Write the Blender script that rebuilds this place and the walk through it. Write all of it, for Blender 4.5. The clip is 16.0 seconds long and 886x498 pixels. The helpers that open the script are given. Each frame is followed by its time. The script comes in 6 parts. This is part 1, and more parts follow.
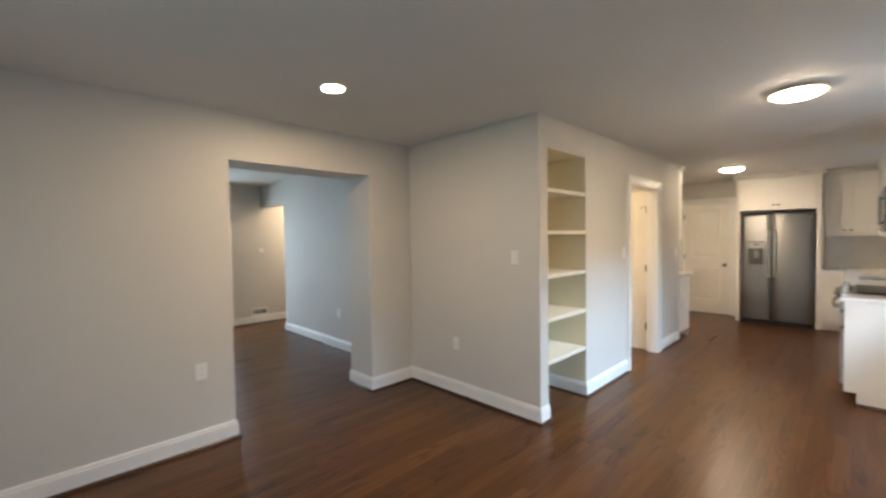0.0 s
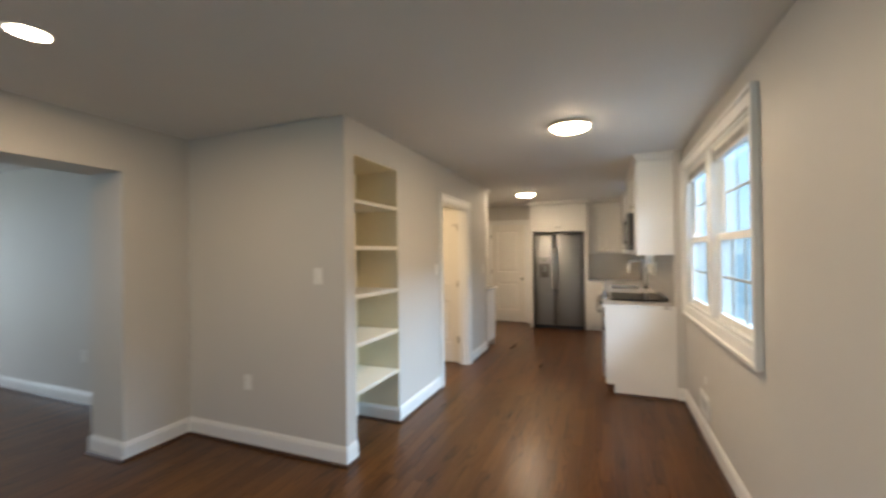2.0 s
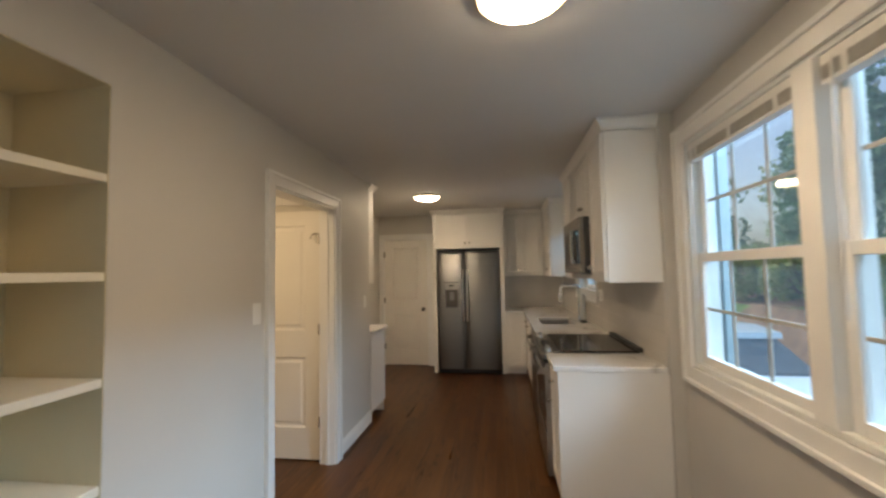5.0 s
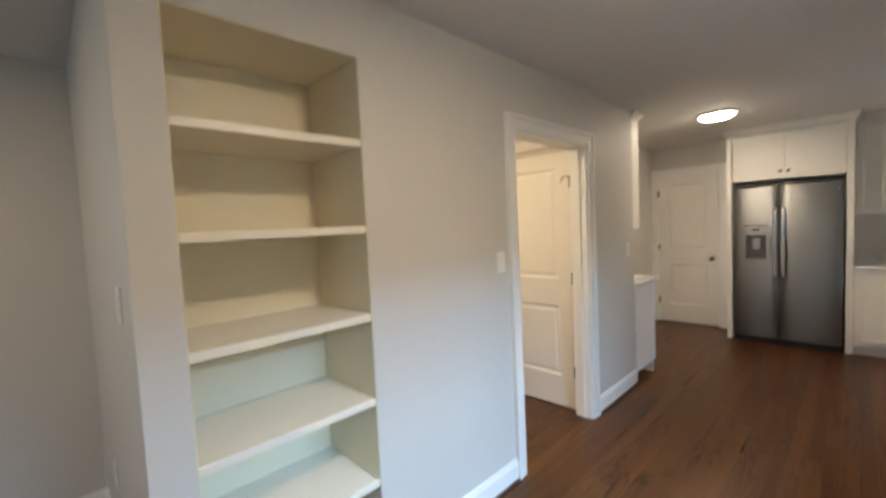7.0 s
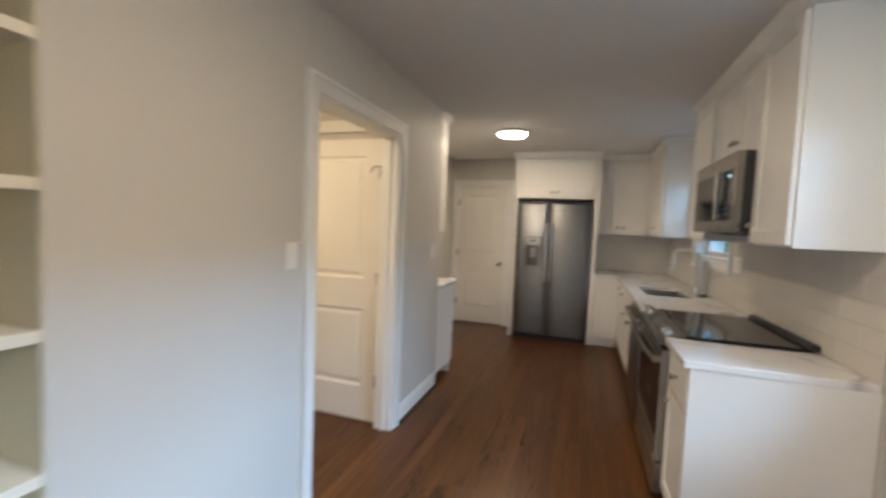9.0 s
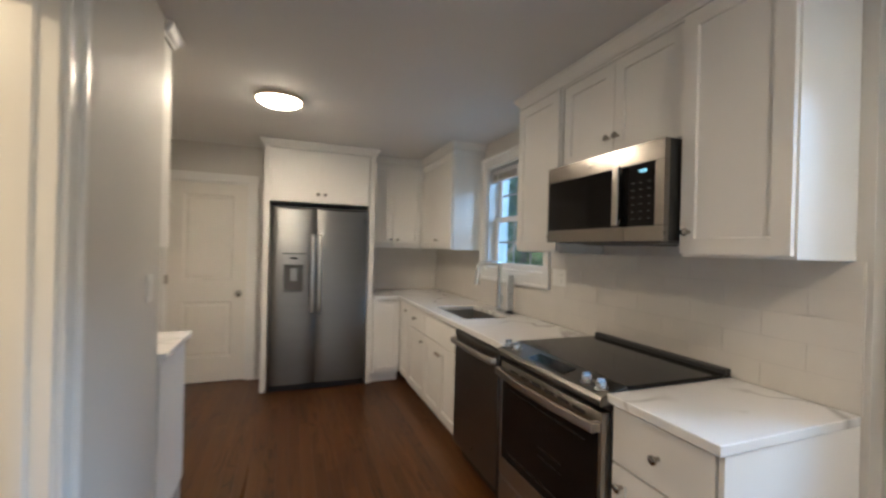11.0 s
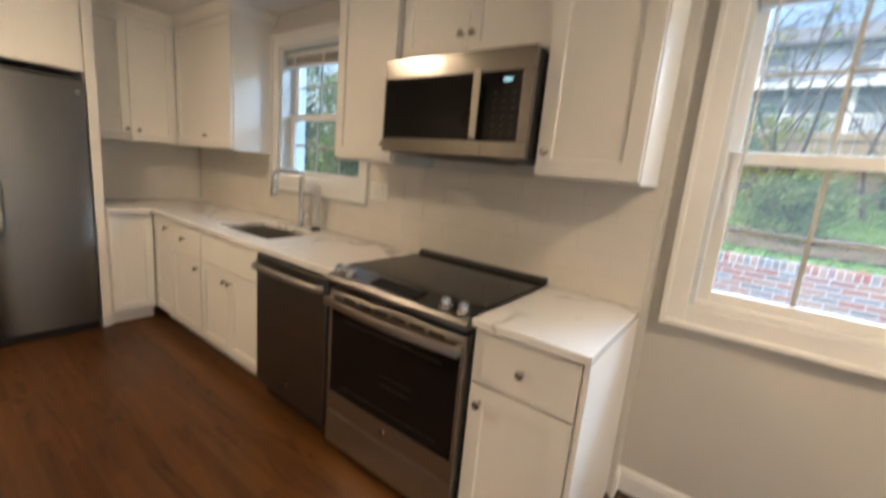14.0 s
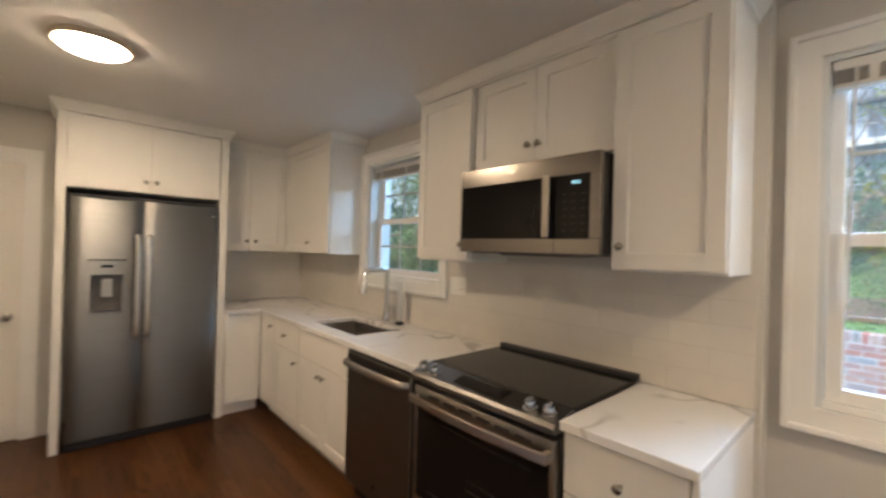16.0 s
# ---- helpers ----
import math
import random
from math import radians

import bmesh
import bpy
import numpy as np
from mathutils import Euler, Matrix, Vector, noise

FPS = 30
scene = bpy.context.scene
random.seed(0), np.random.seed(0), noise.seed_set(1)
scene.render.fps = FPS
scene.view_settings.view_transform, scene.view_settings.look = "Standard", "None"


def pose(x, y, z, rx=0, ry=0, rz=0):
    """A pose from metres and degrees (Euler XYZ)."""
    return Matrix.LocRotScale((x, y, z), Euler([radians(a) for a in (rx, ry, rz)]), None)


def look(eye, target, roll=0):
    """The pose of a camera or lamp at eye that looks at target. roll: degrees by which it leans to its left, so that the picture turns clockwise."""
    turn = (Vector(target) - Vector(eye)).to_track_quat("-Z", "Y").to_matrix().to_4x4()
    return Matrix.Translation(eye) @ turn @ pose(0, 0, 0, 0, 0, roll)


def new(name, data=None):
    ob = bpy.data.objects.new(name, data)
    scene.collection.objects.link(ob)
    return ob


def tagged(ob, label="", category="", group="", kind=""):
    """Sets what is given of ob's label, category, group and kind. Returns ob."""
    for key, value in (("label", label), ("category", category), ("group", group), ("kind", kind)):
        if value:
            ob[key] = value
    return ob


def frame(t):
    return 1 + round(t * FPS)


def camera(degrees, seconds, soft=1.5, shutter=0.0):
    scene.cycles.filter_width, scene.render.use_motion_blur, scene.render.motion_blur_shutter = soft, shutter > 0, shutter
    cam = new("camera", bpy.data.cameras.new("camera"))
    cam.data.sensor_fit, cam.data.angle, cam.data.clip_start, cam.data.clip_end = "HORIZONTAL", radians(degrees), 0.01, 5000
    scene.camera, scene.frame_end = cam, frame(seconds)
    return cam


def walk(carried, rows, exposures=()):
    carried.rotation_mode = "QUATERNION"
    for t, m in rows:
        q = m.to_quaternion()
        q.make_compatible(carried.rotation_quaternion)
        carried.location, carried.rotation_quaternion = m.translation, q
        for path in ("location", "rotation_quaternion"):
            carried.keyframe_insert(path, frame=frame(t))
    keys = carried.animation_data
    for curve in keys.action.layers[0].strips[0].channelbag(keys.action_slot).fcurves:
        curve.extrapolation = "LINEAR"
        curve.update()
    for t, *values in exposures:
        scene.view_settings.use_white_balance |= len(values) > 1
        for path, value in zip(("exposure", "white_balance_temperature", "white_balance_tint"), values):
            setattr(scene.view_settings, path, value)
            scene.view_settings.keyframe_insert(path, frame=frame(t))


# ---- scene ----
cam = camera(94.9, 16.0, soft=2.6, shutter=0.7)
PATH = [
    (0, (1.715, -2.753, 1.484), (0.294, -1.346, 1.427), -0.8),
    (0.5, (1.721, -2.654, 1.483), (0.415, -1.14, 1.452), -0.9),
    (1, (1.739, -2.58, 1.496), (0.533, -0.985, 1.489), -0.5),
    (1.5, (1.728, -2.541, 1.502), (0.68, -0.838, 1.517), -0.4),
    (2, (1.676, -2.369, 1.468), (0.936, -0.511, 1.487), -0.7),
    (2.5, (1.594, -2.111, 1.501), (1.139, -0.164, 1.533), -1.4),
    (3, (1.549, -1.73, 1.504), (1.32, 0.256, 1.548), -1.6),
    (3.2, (1.527, -1.597, 1.494), (1.378, 0.396, 1.547), -1.6),
    (5.3, (1.345, -0.337, 1.514), (0.978, 1.625, 1.638), -0.9),
    (5.5, (1.361, -0.285, 1.523), (0.821, 1.636, 1.652), -1.4),
    (6, (1.375, -0.201, 1.543), (0.395, 1.538, 1.665), -2.2),
    (6.5, (1.382, -0.188, 1.543), (0.089, 1.336, 1.622), -2.8),
    (7, (1.383, -0.161, 1.516), (-0.04, 1.238, 1.398), -2.7),
    (7.5, (1.382, -0.135, 1.479), (-0.045, 1.225, 1.144), -1.6),
    (8, (1.389, -0.115, 1.446), (0.073, 1.322, 1.0), 0.5),
    (8.5, (1.358, -0.041, 1.444), (0.302, 1.64, 1.201), 1.7),
    (9, (1.197, 0.178, 1.456), (0.554, 2.068, 1.337), 2.3),
    (9.2, (1.141, 0.3, 1.451), (0.653, 2.237, 1.368), 1.9),
    (11.3, (0.526, 1.539, 1.426), (1.391, 3.342, 1.431), 1.3),
    (11.5, (0.53, 1.627, 1.432), (1.502, 3.375, 1.416), 1.3),
    (12, (0.48, 1.795, 1.422), (1.722, 3.362, 1.361), 1.9),
    (12.5, (0.465, 1.852, 1.415), (1.871, 3.255, 1.176), 2.5),
    (13, (0.483, 1.869, 1.401), (1.94, 3.146, 0.905), 3.3),
    (13.5, (0.499, 1.882, 1.377), (1.973, 3.078, 0.747), 4.3),
    (14, (0.477, 1.858, 1.408), (2.061, 3.02, 1.031), 5.2),
    (14.5, (0.441, 1.829, 1.457), (2.071, 2.984, 1.354), 5.1),
    (15, (0.424, 1.815, 1.485), (2.036, 2.994, 1.575), 4.5),
    (15.5, (0.425, 1.808, 1.485), (1.933, 3.12, 1.557), 3.2),
    (16, (0.415, 1.814, 1.479), (1.758, 3.296, 1.484), 1.6),
]
EXPOSURES = [(0.0, 1.60, 6200, 12), (1.5, 1.38, 6000, 11), (2.1, 1.28, 6400, 12), (2.6, 1.24, 6100, 10), (3.2, 1.13, 6050, 9), (5.3, 0.73, 6600, 12), (6.5, 1.14, 5750, 10), (7.4, 1.30, 5950, 11), (8.0, 1.32, 6000, 11), (9.2, 1.22, 5700, 11), (11.5, 1.30, 5550, 10), (12.5, 1.52, 6100, 12), (13.5, 1.53, 6250, 13), (15.0, 1.36, 6700, 13), (16.0, 1.34, 6300, 14)]
walk(cam, [(t, look(eye, aim, roll)) for t, eye, aim, roll in PATH], exposures=EXPOSURES)

# ---- world and light ----
CEIL = 2.44
world = bpy.data.worlds.new("overcast_sky")
scene.world = world
world.use_nodes = True
wn = world.node_tree.nodes
sky = wn.new("ShaderNodeTexSky")
sky.sky_type = "NISHITA"
sky.sun_disc = False
sky.sun_elevation, sky.sun_rotation = radians(57), radians(300)
sky.air_density, sky.dust_density, sky.ozone_density = 1.0, 4.0, 1.0
wn["Background"].inputs["Strength"].default_value = 0.125
world.node_tree.links.new(sky.outputs[0], wn["Background"].inputs["Color"])
sun_data = bpy.data.lights.new("sun", "SUN")
sun_data.energy, sun_data.angle, sun_data.color = 0.95, radians(24), (0.94, 0.97, 1.0)
sun = new("sun", sun_data)
sun.matrix_world = look((0, 0, 0), (-math.cos(radians(57)) * math.sin(radians(300)), -math.cos(radians(57)) * math.cos(radians(300)), -math.sin(radians(57))))


def area_lamp(name, at, aim, w, h, power, color, round_shape=False):
    d = bpy.data.lights.new(name, "AREA")
    d.shape = "DISK" if round_shape else "RECTANGLE"
    d.size, d.energy, d.color = w, power, color
    if not round_shape:
        d.size_y = h
    ob = new(name, d)
    ob.matrix_world = look(at, aim)
    return ob


DAY = (0.46, 0.73, 1.0)
WARM = (1.0, 0.73, 0.45)
area_lamp("window_daylight", (5.50, 1.10, 3.78), (2.40, 1.06, 1.45), 3.0, 1.6, 380, DAY)
area_lamp("window_daylight", (4.60, 4.75, 3.30), (2.40, 4.45, 1.60), 1.6, 1.2, 36, DAY)
area_lamp("window_daylight", (-6.15, -1.55, 1.35), (-4.2, -1.55, 0.0), 1.9, 1.9, 26, (0.70, 0.86, 1.0))
# added daylight from behind the camera, through an assumed door
area_lamp("added_door_daylight", (0.7, -4.15, 1.35), (0.4, -2.4, 0.0), 1.9, 1.7, 8, DAY)
area_lamp("ceiling_lamp_glow", (1.441, 0.882, 2.375), (1.441, 0.882, 0), 0.26, 0, 4.4, WARM, True)
area_lamp("ceiling_lamp_glow", (0.46, 4.43, 2.375), (0.46, 4.43, 0), 0.26, 0, 3.6, WARM, True)
area_lamp("recessed_lamp_glow", (-0.617, -1.406, 2.425), (-0.617, -1.406, 0), 0.12, 0, 5.4, WARM, True)
area_lamp("recessed_lamp_glow", (1.31, -1.406, 2.425), (1.31, -1.406, 0), 0.12, 0, 2.5, WARM, True)
area_lamp("passage_lamp_glow", (-5.25, 1.0, 2.375), (-5.25, 1.0, 0), 0.26, 0, 1.7, WARM, True)
area_lamp("back_room_lamp_glow", (-0.75, 1.7, 2.38), (-0.75, 1.7, 0), 0.25, 0, 9.5, (1.0, 0.72, 0.40), True)


# ---- materials ----
def material(name, color, rough=0.5, metal=0.0, vary=0.06, scale=3.0, bump=0.0, bump_scale=60.0, stretch=(1, 1, 1), coat=0.0, spec=0.5, wander=0.08, brushed=0.0):
    m = bpy.data.materials.new(name)
    m.use_nodes = True
    nt = m.node_tree
    n, l = nt.nodes, nt.links
    b = n["Principled BSDF"]
    geo = n.new("ShaderNodeNewGeometry")
    mp = n.new("ShaderNodeMapping")
    mp.inputs["Scale"].default_value = stretch
    l.new(geo.outputs["Position"], mp.inputs["Vector"])
    big = n.new("ShaderNodeTexNoise")
    big.inputs["Scale"].default_value, big.inputs["Detail"].default_value = scale, 6
    fine = n.new("ShaderNodeTexNoise")
    fine.inputs["Scale"].default_value, fine.inputs["Detail"].default_value = bump_scale, 4
    l.new(mp.outputs[0], big.inputs["Vector"])
    l.new(mp.outputs[0], fine.inputs["Vector"])
    ramp = n.new("ShaderNodeMapRange")
    ramp.inputs["From Min"].default_value, ramp.inputs["From Max"].default_value = 0.3, 0.7
    ramp.inputs["To Min"].default_value, ramp.inputs["To Max"].default_value = 1 - vary, 1 + vary
    l.new(big.outputs["Fac"], ramp.inputs["Value"])
    mul = n.new("ShaderNodeVectorMath")
    mul.operation = "SCALE"
    mul.inputs[0].default_value = color[:3]
    l.new(ramp.outputs[0], mul.inputs["Scale"])
    l.new(mul.outputs[0], b.inputs["Base Color"])
    rr = n.new("ShaderNodeMapRange")
    rr.inputs["To Min"].default_value, rr.inputs["To Max"].default_value = max(rough - wander, 0.02), min(rough + wander, 1)
    l.new(fine.outputs["Fac"], rr.inputs["Value"])
    l.new(rr.outputs[0], b.inputs["Roughness"])
    b.inputs["Metallic"].default_value = metal
    b.inputs["Coat Weight"].default_value = coat
    b.inputs["Specular IOR Level"].default_value = spec
    if brushed:
        tg = n.new("ShaderNodeTangent")
        tg.direction_type, tg.axis = "RADIAL", "Z"
        l.new(tg.outputs[0], b.inputs["Tangent"])
        b.inputs["Anisotropic"].default_value = brushed
        b.inputs["Anisotropic Rotation"].default_value = 0.25
    if bump:
        bp = n.new("ShaderNodeBump")
        bp.inputs["Strength"].default_value, bp.inputs["Distance"].default_value = bump, 0.004
        l.new(fine.outputs["Fac"], bp.inputs["Height"])
        l.new(bp.outputs[0], b.inputs["Normal"])
    return m


def glow(name, color, strength):
    m = bpy.data.materials.new(name)
    m.use_nodes = True
    b = m.node_tree.nodes["Principled BSDF"]
    b.inputs["Base Color"].default_value = (0.8, 0.8, 0.8, 1)
    b.inputs["Emission Color"].default_value = (*color, 1)
    b.inputs["Emission Strength"].default_value = strength
    return m


M_WALL = material("wall_paint_greige", (0.60, 0.575, 0.53), 0.62, vary=0.02, scale=1.2, bump=0.12, bump_scale=220)
M_CEIL = material("ceiling_paint", (0.72, 0.71, 0.69), 0.75, vary=0.02, scale=1.0, bump=0.1, bump_scale=180)
M_TRIM = material("trim_white_paint", (0.80, 0.79, 0.76), 0.32, vary=0.02, scale=4, bump=0.05, bump_scale=90)
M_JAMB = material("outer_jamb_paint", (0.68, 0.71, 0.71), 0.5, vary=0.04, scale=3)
M_BOARD = material("shelf_board_paint", (0.81, 0.765, 0.65), 0.40, vary=0.02, scale=3, bump=0.05, bump_scale=90)
# muntins toned grey: the dimness of backlit white bars is in the colour
M_GRID = material("grille_bar_backlit", (0.46, 0.46, 0.42), 0.5, vary=0.03)
M_SHELF = material("bookcase_cream_paint", (0.78, 0.71, 0.53), 0.42, vary=0.03, scale=3, bump=0.06, bump_scale=90)
M_CAB = material("cabinet_white_paint", (0.80, 0.78, 0.74), 0.42, vary=0.015, scale=3, bump=0.03, bump_scale=120)
M_DOOR = material("door_white_paint", (0.78, 0.75, 0.69), 0.38, vary=0.02, scale=3, bump=0.06, bump_scale=140)
M_STEEL = material("brushed_stainless", (0.252, 0.255, 0.257), 0.48, metal=1.0, vary=0.02, scale=2, bump=0.02, bump_scale=60, stretch=(1, 1, 14), wander=0.03, brushed=0.75)
M_STEELR = material("range_stainless", (0.44, 0.41, 0.375), 0.33, metal=1.0, vary=0.03, scale=2, bump=0.02, bump_scale=60, stretch=(1, 1, 14), wander=0.03)
M_STEELD = material("dark_stainless", (0.29, 0.27, 0.245), 0.21, metal=1.0, vary=0.04, scale=2, bump=0.02, bump_scale=60, stretch=(1, 1, 14), wander=0.03)
M_PANELS = material("control_panel_stainless", (0.19, 0.182, 0.168), 0.36, metal=1.0, vary=0.03, scale=2, bump=0.02, bump_scale=60, stretch=(1, 14, 1), wander=0.03)
M_STEELW = material("dishwasher_stainless", (0.20, 0.185, 0.168), 0.36, metal=1.0, vary=0.03, scale=2, bump=0.02, bump_scale=60, stretch=(1, 1, 14), wander=0.03)
M_RIM = material("lamp_rim_cream", (0.62, 0.52, 0.38), 0.4, vary=0.02)
M_FROST = material("frosted_plastic", (0.80, 0.80, 0.79), 0.3, vary=0.04)
M_FROST.node_tree.nodes["Principled BSDF"].inputs["Transmission Weight"].default_value = 0.75
M_CHROME = material("polished_chrome", (0.74, 0.74, 0.73), 0.09, metal=1.0, vary=0.02, wander=0.01)
M_NICKEL = material("satin_nickel", (0.46, 0.435, 0.40), 0.22, metal=1.0, vary=0.02, wander=0.01)
M_BRIGHT = material("bright_steel", (0.74, 0.73, 0.70), 0.28, metal=1.0, vary=0.02, wander=0.02)
M_RECESS = material("dispenser_grey", (0.10, 0.09, 0.08), 0.35, vary=0.05)
M_BLACKG = material("black_glass", (0.008, 0.007, 0.007), 0.08, vary=0.05, spec=0.24, wander=0.01)
M_BLACKP = material("black_plastic", (0.02, 0.02, 0.02), 0.4, vary=0.1, bump=0.05)
M_GREYP = material("dark_grey_plastic", (0.10, 0.10, 0.105), 0.45, vary=0.06, bump=0.05)
M_PLATE = material("white_plastic_plate", (0.80, 0.79, 0.75), 0.3, vary=0.01)
M_SLOT = material("dark_slot", (0.03, 0.03, 0.03), 0.7, vary=0.1)
M_GLOW = glow("lamp_diffuser_lit", (1.0, 0.78, 0.52), 38.0)
M_CLOCK = glow("clock_digits_lit", (0.30, 0.85, 1.0), 0.6)
M_FAINT = material("faint_print_and_reflection", (0.035, 0.034, 0.033), 0.3, vary=0.05)
M_SHOE = material("shoe_mould_walnut", (0.055, 0.025, 0.014), 0.35, vary=0.2, scale=8)
M_BLIND = material("blind_white_slats", (0.70, 0.69, 0.66), 0.45, vary=0.04)


def quartz():
    m = material("white_quartz_grey_veins", (0.80, 0.79, 0.77), 0.14, vary=0.02, scale=4, coat=0.2)
    nt = m.node_tree
    n, l = nt.nodes, nt.links
    b = n["Principled BSDF"]
    geo = n.new("ShaderNodeNewGeometry")
    mp = n.new("ShaderNodeMapping")
    mp.inputs["Rotation"].default_value = (0, 0, 0.6)
    l.new(geo.outputs["Position"], mp.inputs["Vector"])
    w = n.new("ShaderNodeTexNoise")
    w.inputs["Scale"].default_value, w.inputs["Detail"].default_value, w.inputs["Distortion"].default_value = 1.5, 3, 0.5
    l.new(mp.outputs[0], w.inputs["Vector"])
    ab = n.new("ShaderNodeMath"); ab.operation = "SUBTRACT"; ab.inputs[1].default_value = 0.5
    l.new(w.outputs["Fac"], ab.inputs[0])
    a2 = n.new("ShaderNodeMath"); a2.operation = "ABSOLUTE"
    l.new(ab.outputs[0], a2.inputs[0])
    mr = n.new("ShaderNodeMapRange")
    mr.inputs["From Min"].default_value, mr.inputs["From Max"].default_value = 0.0, 0.018
    mr.inputs["To Min"].default_value, mr.inputs["To Max"].default_value = 0.6, 0.0
    l.new(a2.outputs[0], mr.inputs["Value"])
    g = n.new("ShaderNodeTexNoise"); g.inputs["Scale"].default_value = 3.0
    l.new(mp.outputs[0], g.inputs["Vector"])
    gm = n.new("ShaderNodeMapRange"); gm.inputs["From Min"].default_value, gm.inputs["From Max"].default_value = 0.40, 0.54
    l.new(g.outputs["Fac"], gm.inputs["Value"])
    mm = n.new("ShaderNodeMath"); mm.operation = "MULTIPLY"
    l.new(mr.outputs[0], mm.inputs[0]); l.new(gm.outputs[0], mm.inputs[1])
    mix = n.new("ShaderNodeMix"); mix.data_type = "RGBA"
    old = b.inputs["Base Color"].links[0].from_socket
    l.new(mm.outputs[0], mix.inputs["Factor"])
    l.new(old, mix.inputs[6]); mix.inputs[7].default_value = (0.27, 0.245, 0.225, 1)
    l.new(mix.outputs[2], b.inputs["Base Color"])
    return m


M_QUARTZ = quartz()


def oak_floor():
    """Dark walnut-stained red oak: per-board tone, long cathedral grain and fine pores."""
    m = bpy.data.materials.new("walnut_stained_oak")
    m.use_nodes = True
    n, l = m.node_tree.nodes, m.node_tree.links
    b = n["Principled BSDF"]
    geo = n.new("ShaderNodeNewGeometry")
    oi = n.new("ShaderNodeObjectInfo")
    add = n.new("ShaderNodeMath"); add.operation = "ADD"
    l.new(geo.outputs["Random Per Island"], add.inputs[0]); l.new(oi.outputs["Random"], add.inputs[1])
    fr = n.new("ShaderNodeMath"); fr.operation = "FRACT"
    l.new(add.outputs[0], fr.inputs[0])
    off = n.new("ShaderNodeCombineXYZ")
    k = n.new("ShaderNodeMath"); k.operation = "MULTIPLY"; k.inputs[1].default_value = 37.0
    l.new(fr.outputs[0], k.inputs[0])
    l.new(k.outputs[0], off.inputs["X"]); l.new(k.outputs[0], off.inputs["Z"])
    pos = n.new("ShaderNodeVectorMath"); pos.operation = "ADD"
    l.new(geo.outputs["Position"], pos.inputs[0]); l.new(off.outputs[0], pos.inputs[1])

    def grain(scale, detail, distortion=0.0):
        mp = n.new("ShaderNodeMapping"); mp.inputs["Scale"].default_value = scale
        l.new(pos.outputs[0], mp.inputs["Vector"])
        t = n.new("ShaderNodeTexNoise"); t.inputs["Scale"].default_value, t.inputs["Detail"].default_value, t.inputs["Distortion"].default_value = 1.0, detail, distortion
        l.new(mp.outputs[0], t.inputs["Vector"])
        return t

    def ranged(value, a, b, c, d):
        m_ = n.new("ShaderNodeMapRange")
        for key, v in zip(("From Min", "From Max", "To Min", "To Max"), (a, b, c, d)):
            m_.inputs[key].default_value = v
        l.new(value, m_.inputs["Value"])
        return m_

    def calc(op, a, b, c=None):
        m_ = n.new("ShaderNodeMath"); m_.operation = op
        for k_, v in enumerate((a, b, c)):
            if v is None:
                continue
            if isinstance(v, (int, float)):
                m_.inputs[k_].default_value = v
            else:
                l.new(v, m_.inputs[k_])
        return m_.outputs[0]

    g1 = grain((15, 0.9, 1), 4, 0.8)       # broad streaks
    g2 = grain((170, 6, 1), 4)             # fine pores
    ring = grain((13, 1.25, 1), 1.0, 0.6)   # growth rings of flat-sawn boards
    patch = grain((4, 0.8, 1), 1)
    ramp = n.new("ShaderNodeValToRGB")
    e = ramp.color_ramp.elements
    e[0].position, e[0].color = 0.24, (0.024, 0.0088, 0.0028, 1)
    e[1].position, e[1].color = 0.78, (0.172, 0.076, 0.0220, 1)
    mid = e.new(0.5); mid.color = (0.079, 0.0305, 0.0088, 1)
    wave = calc("SINE", calc("MULTIPLY", ring.outputs["Fac"], 42.0), 0.0)
    line = ranged(wave, 0.3, 1.0, 0.0, 1.0).outputs[0]
    share = calc("MULTIPLY", ranged(patch.outputs["Fac"], 0.46, 0.58, 0.05, 1.0).outputs[0], ranged(g2.outputs["Fac"], 0.3, 0.6, 0.5, 1.0).outputs[0])
    figure = calc("MULTIPLY", line, share)
    v0 = calc("MULTIPLY_ADD", g1.outputs["Fac"], 0.34, 0.215)
    v1 = calc("MULTIPLY_ADD", g2.outputs["Fac"], 0.14, v0)
    v2 = calc("MULTIPLY_ADD", fr.outputs[0], 0.13, v1)
    tone = n.new("ShaderNodeMath"); tone.operation = "MULTIPLY_ADD"; tone.inputs[1].default_value = -0.28
    l.new(figure, tone.inputs[0]); l.new(v2, tone.inputs[2])
    l.new(tone.outputs[0], ramp.inputs["Fac"])
    l.new(ramp.outputs[0], b.inputs["Base Color"])
    rr = n.new("ShaderNodeMapRange"); rr.inputs["To Min"].default_value, rr.inputs["To Max"].default_value = 0.24, 0.36
    b.inputs["Specular IOR Level"].default_value = 0.26
    l.new(g1.outputs["Fac"], rr.inputs["Value"]); l.new(rr.outputs[0], b.inputs["Roughness"])
    bp = n.new("ShaderNodeBump"); bp.inputs["Strength"].default_value, bp.inputs["Distance"].default_value = 0.12, 0.002
    l.new(g2.outputs["Fac"], bp.inputs["Height"]); l.new(bp.outputs[0], b.inputs["Normal"])
    return m


M_FLOOR = oak_floor()


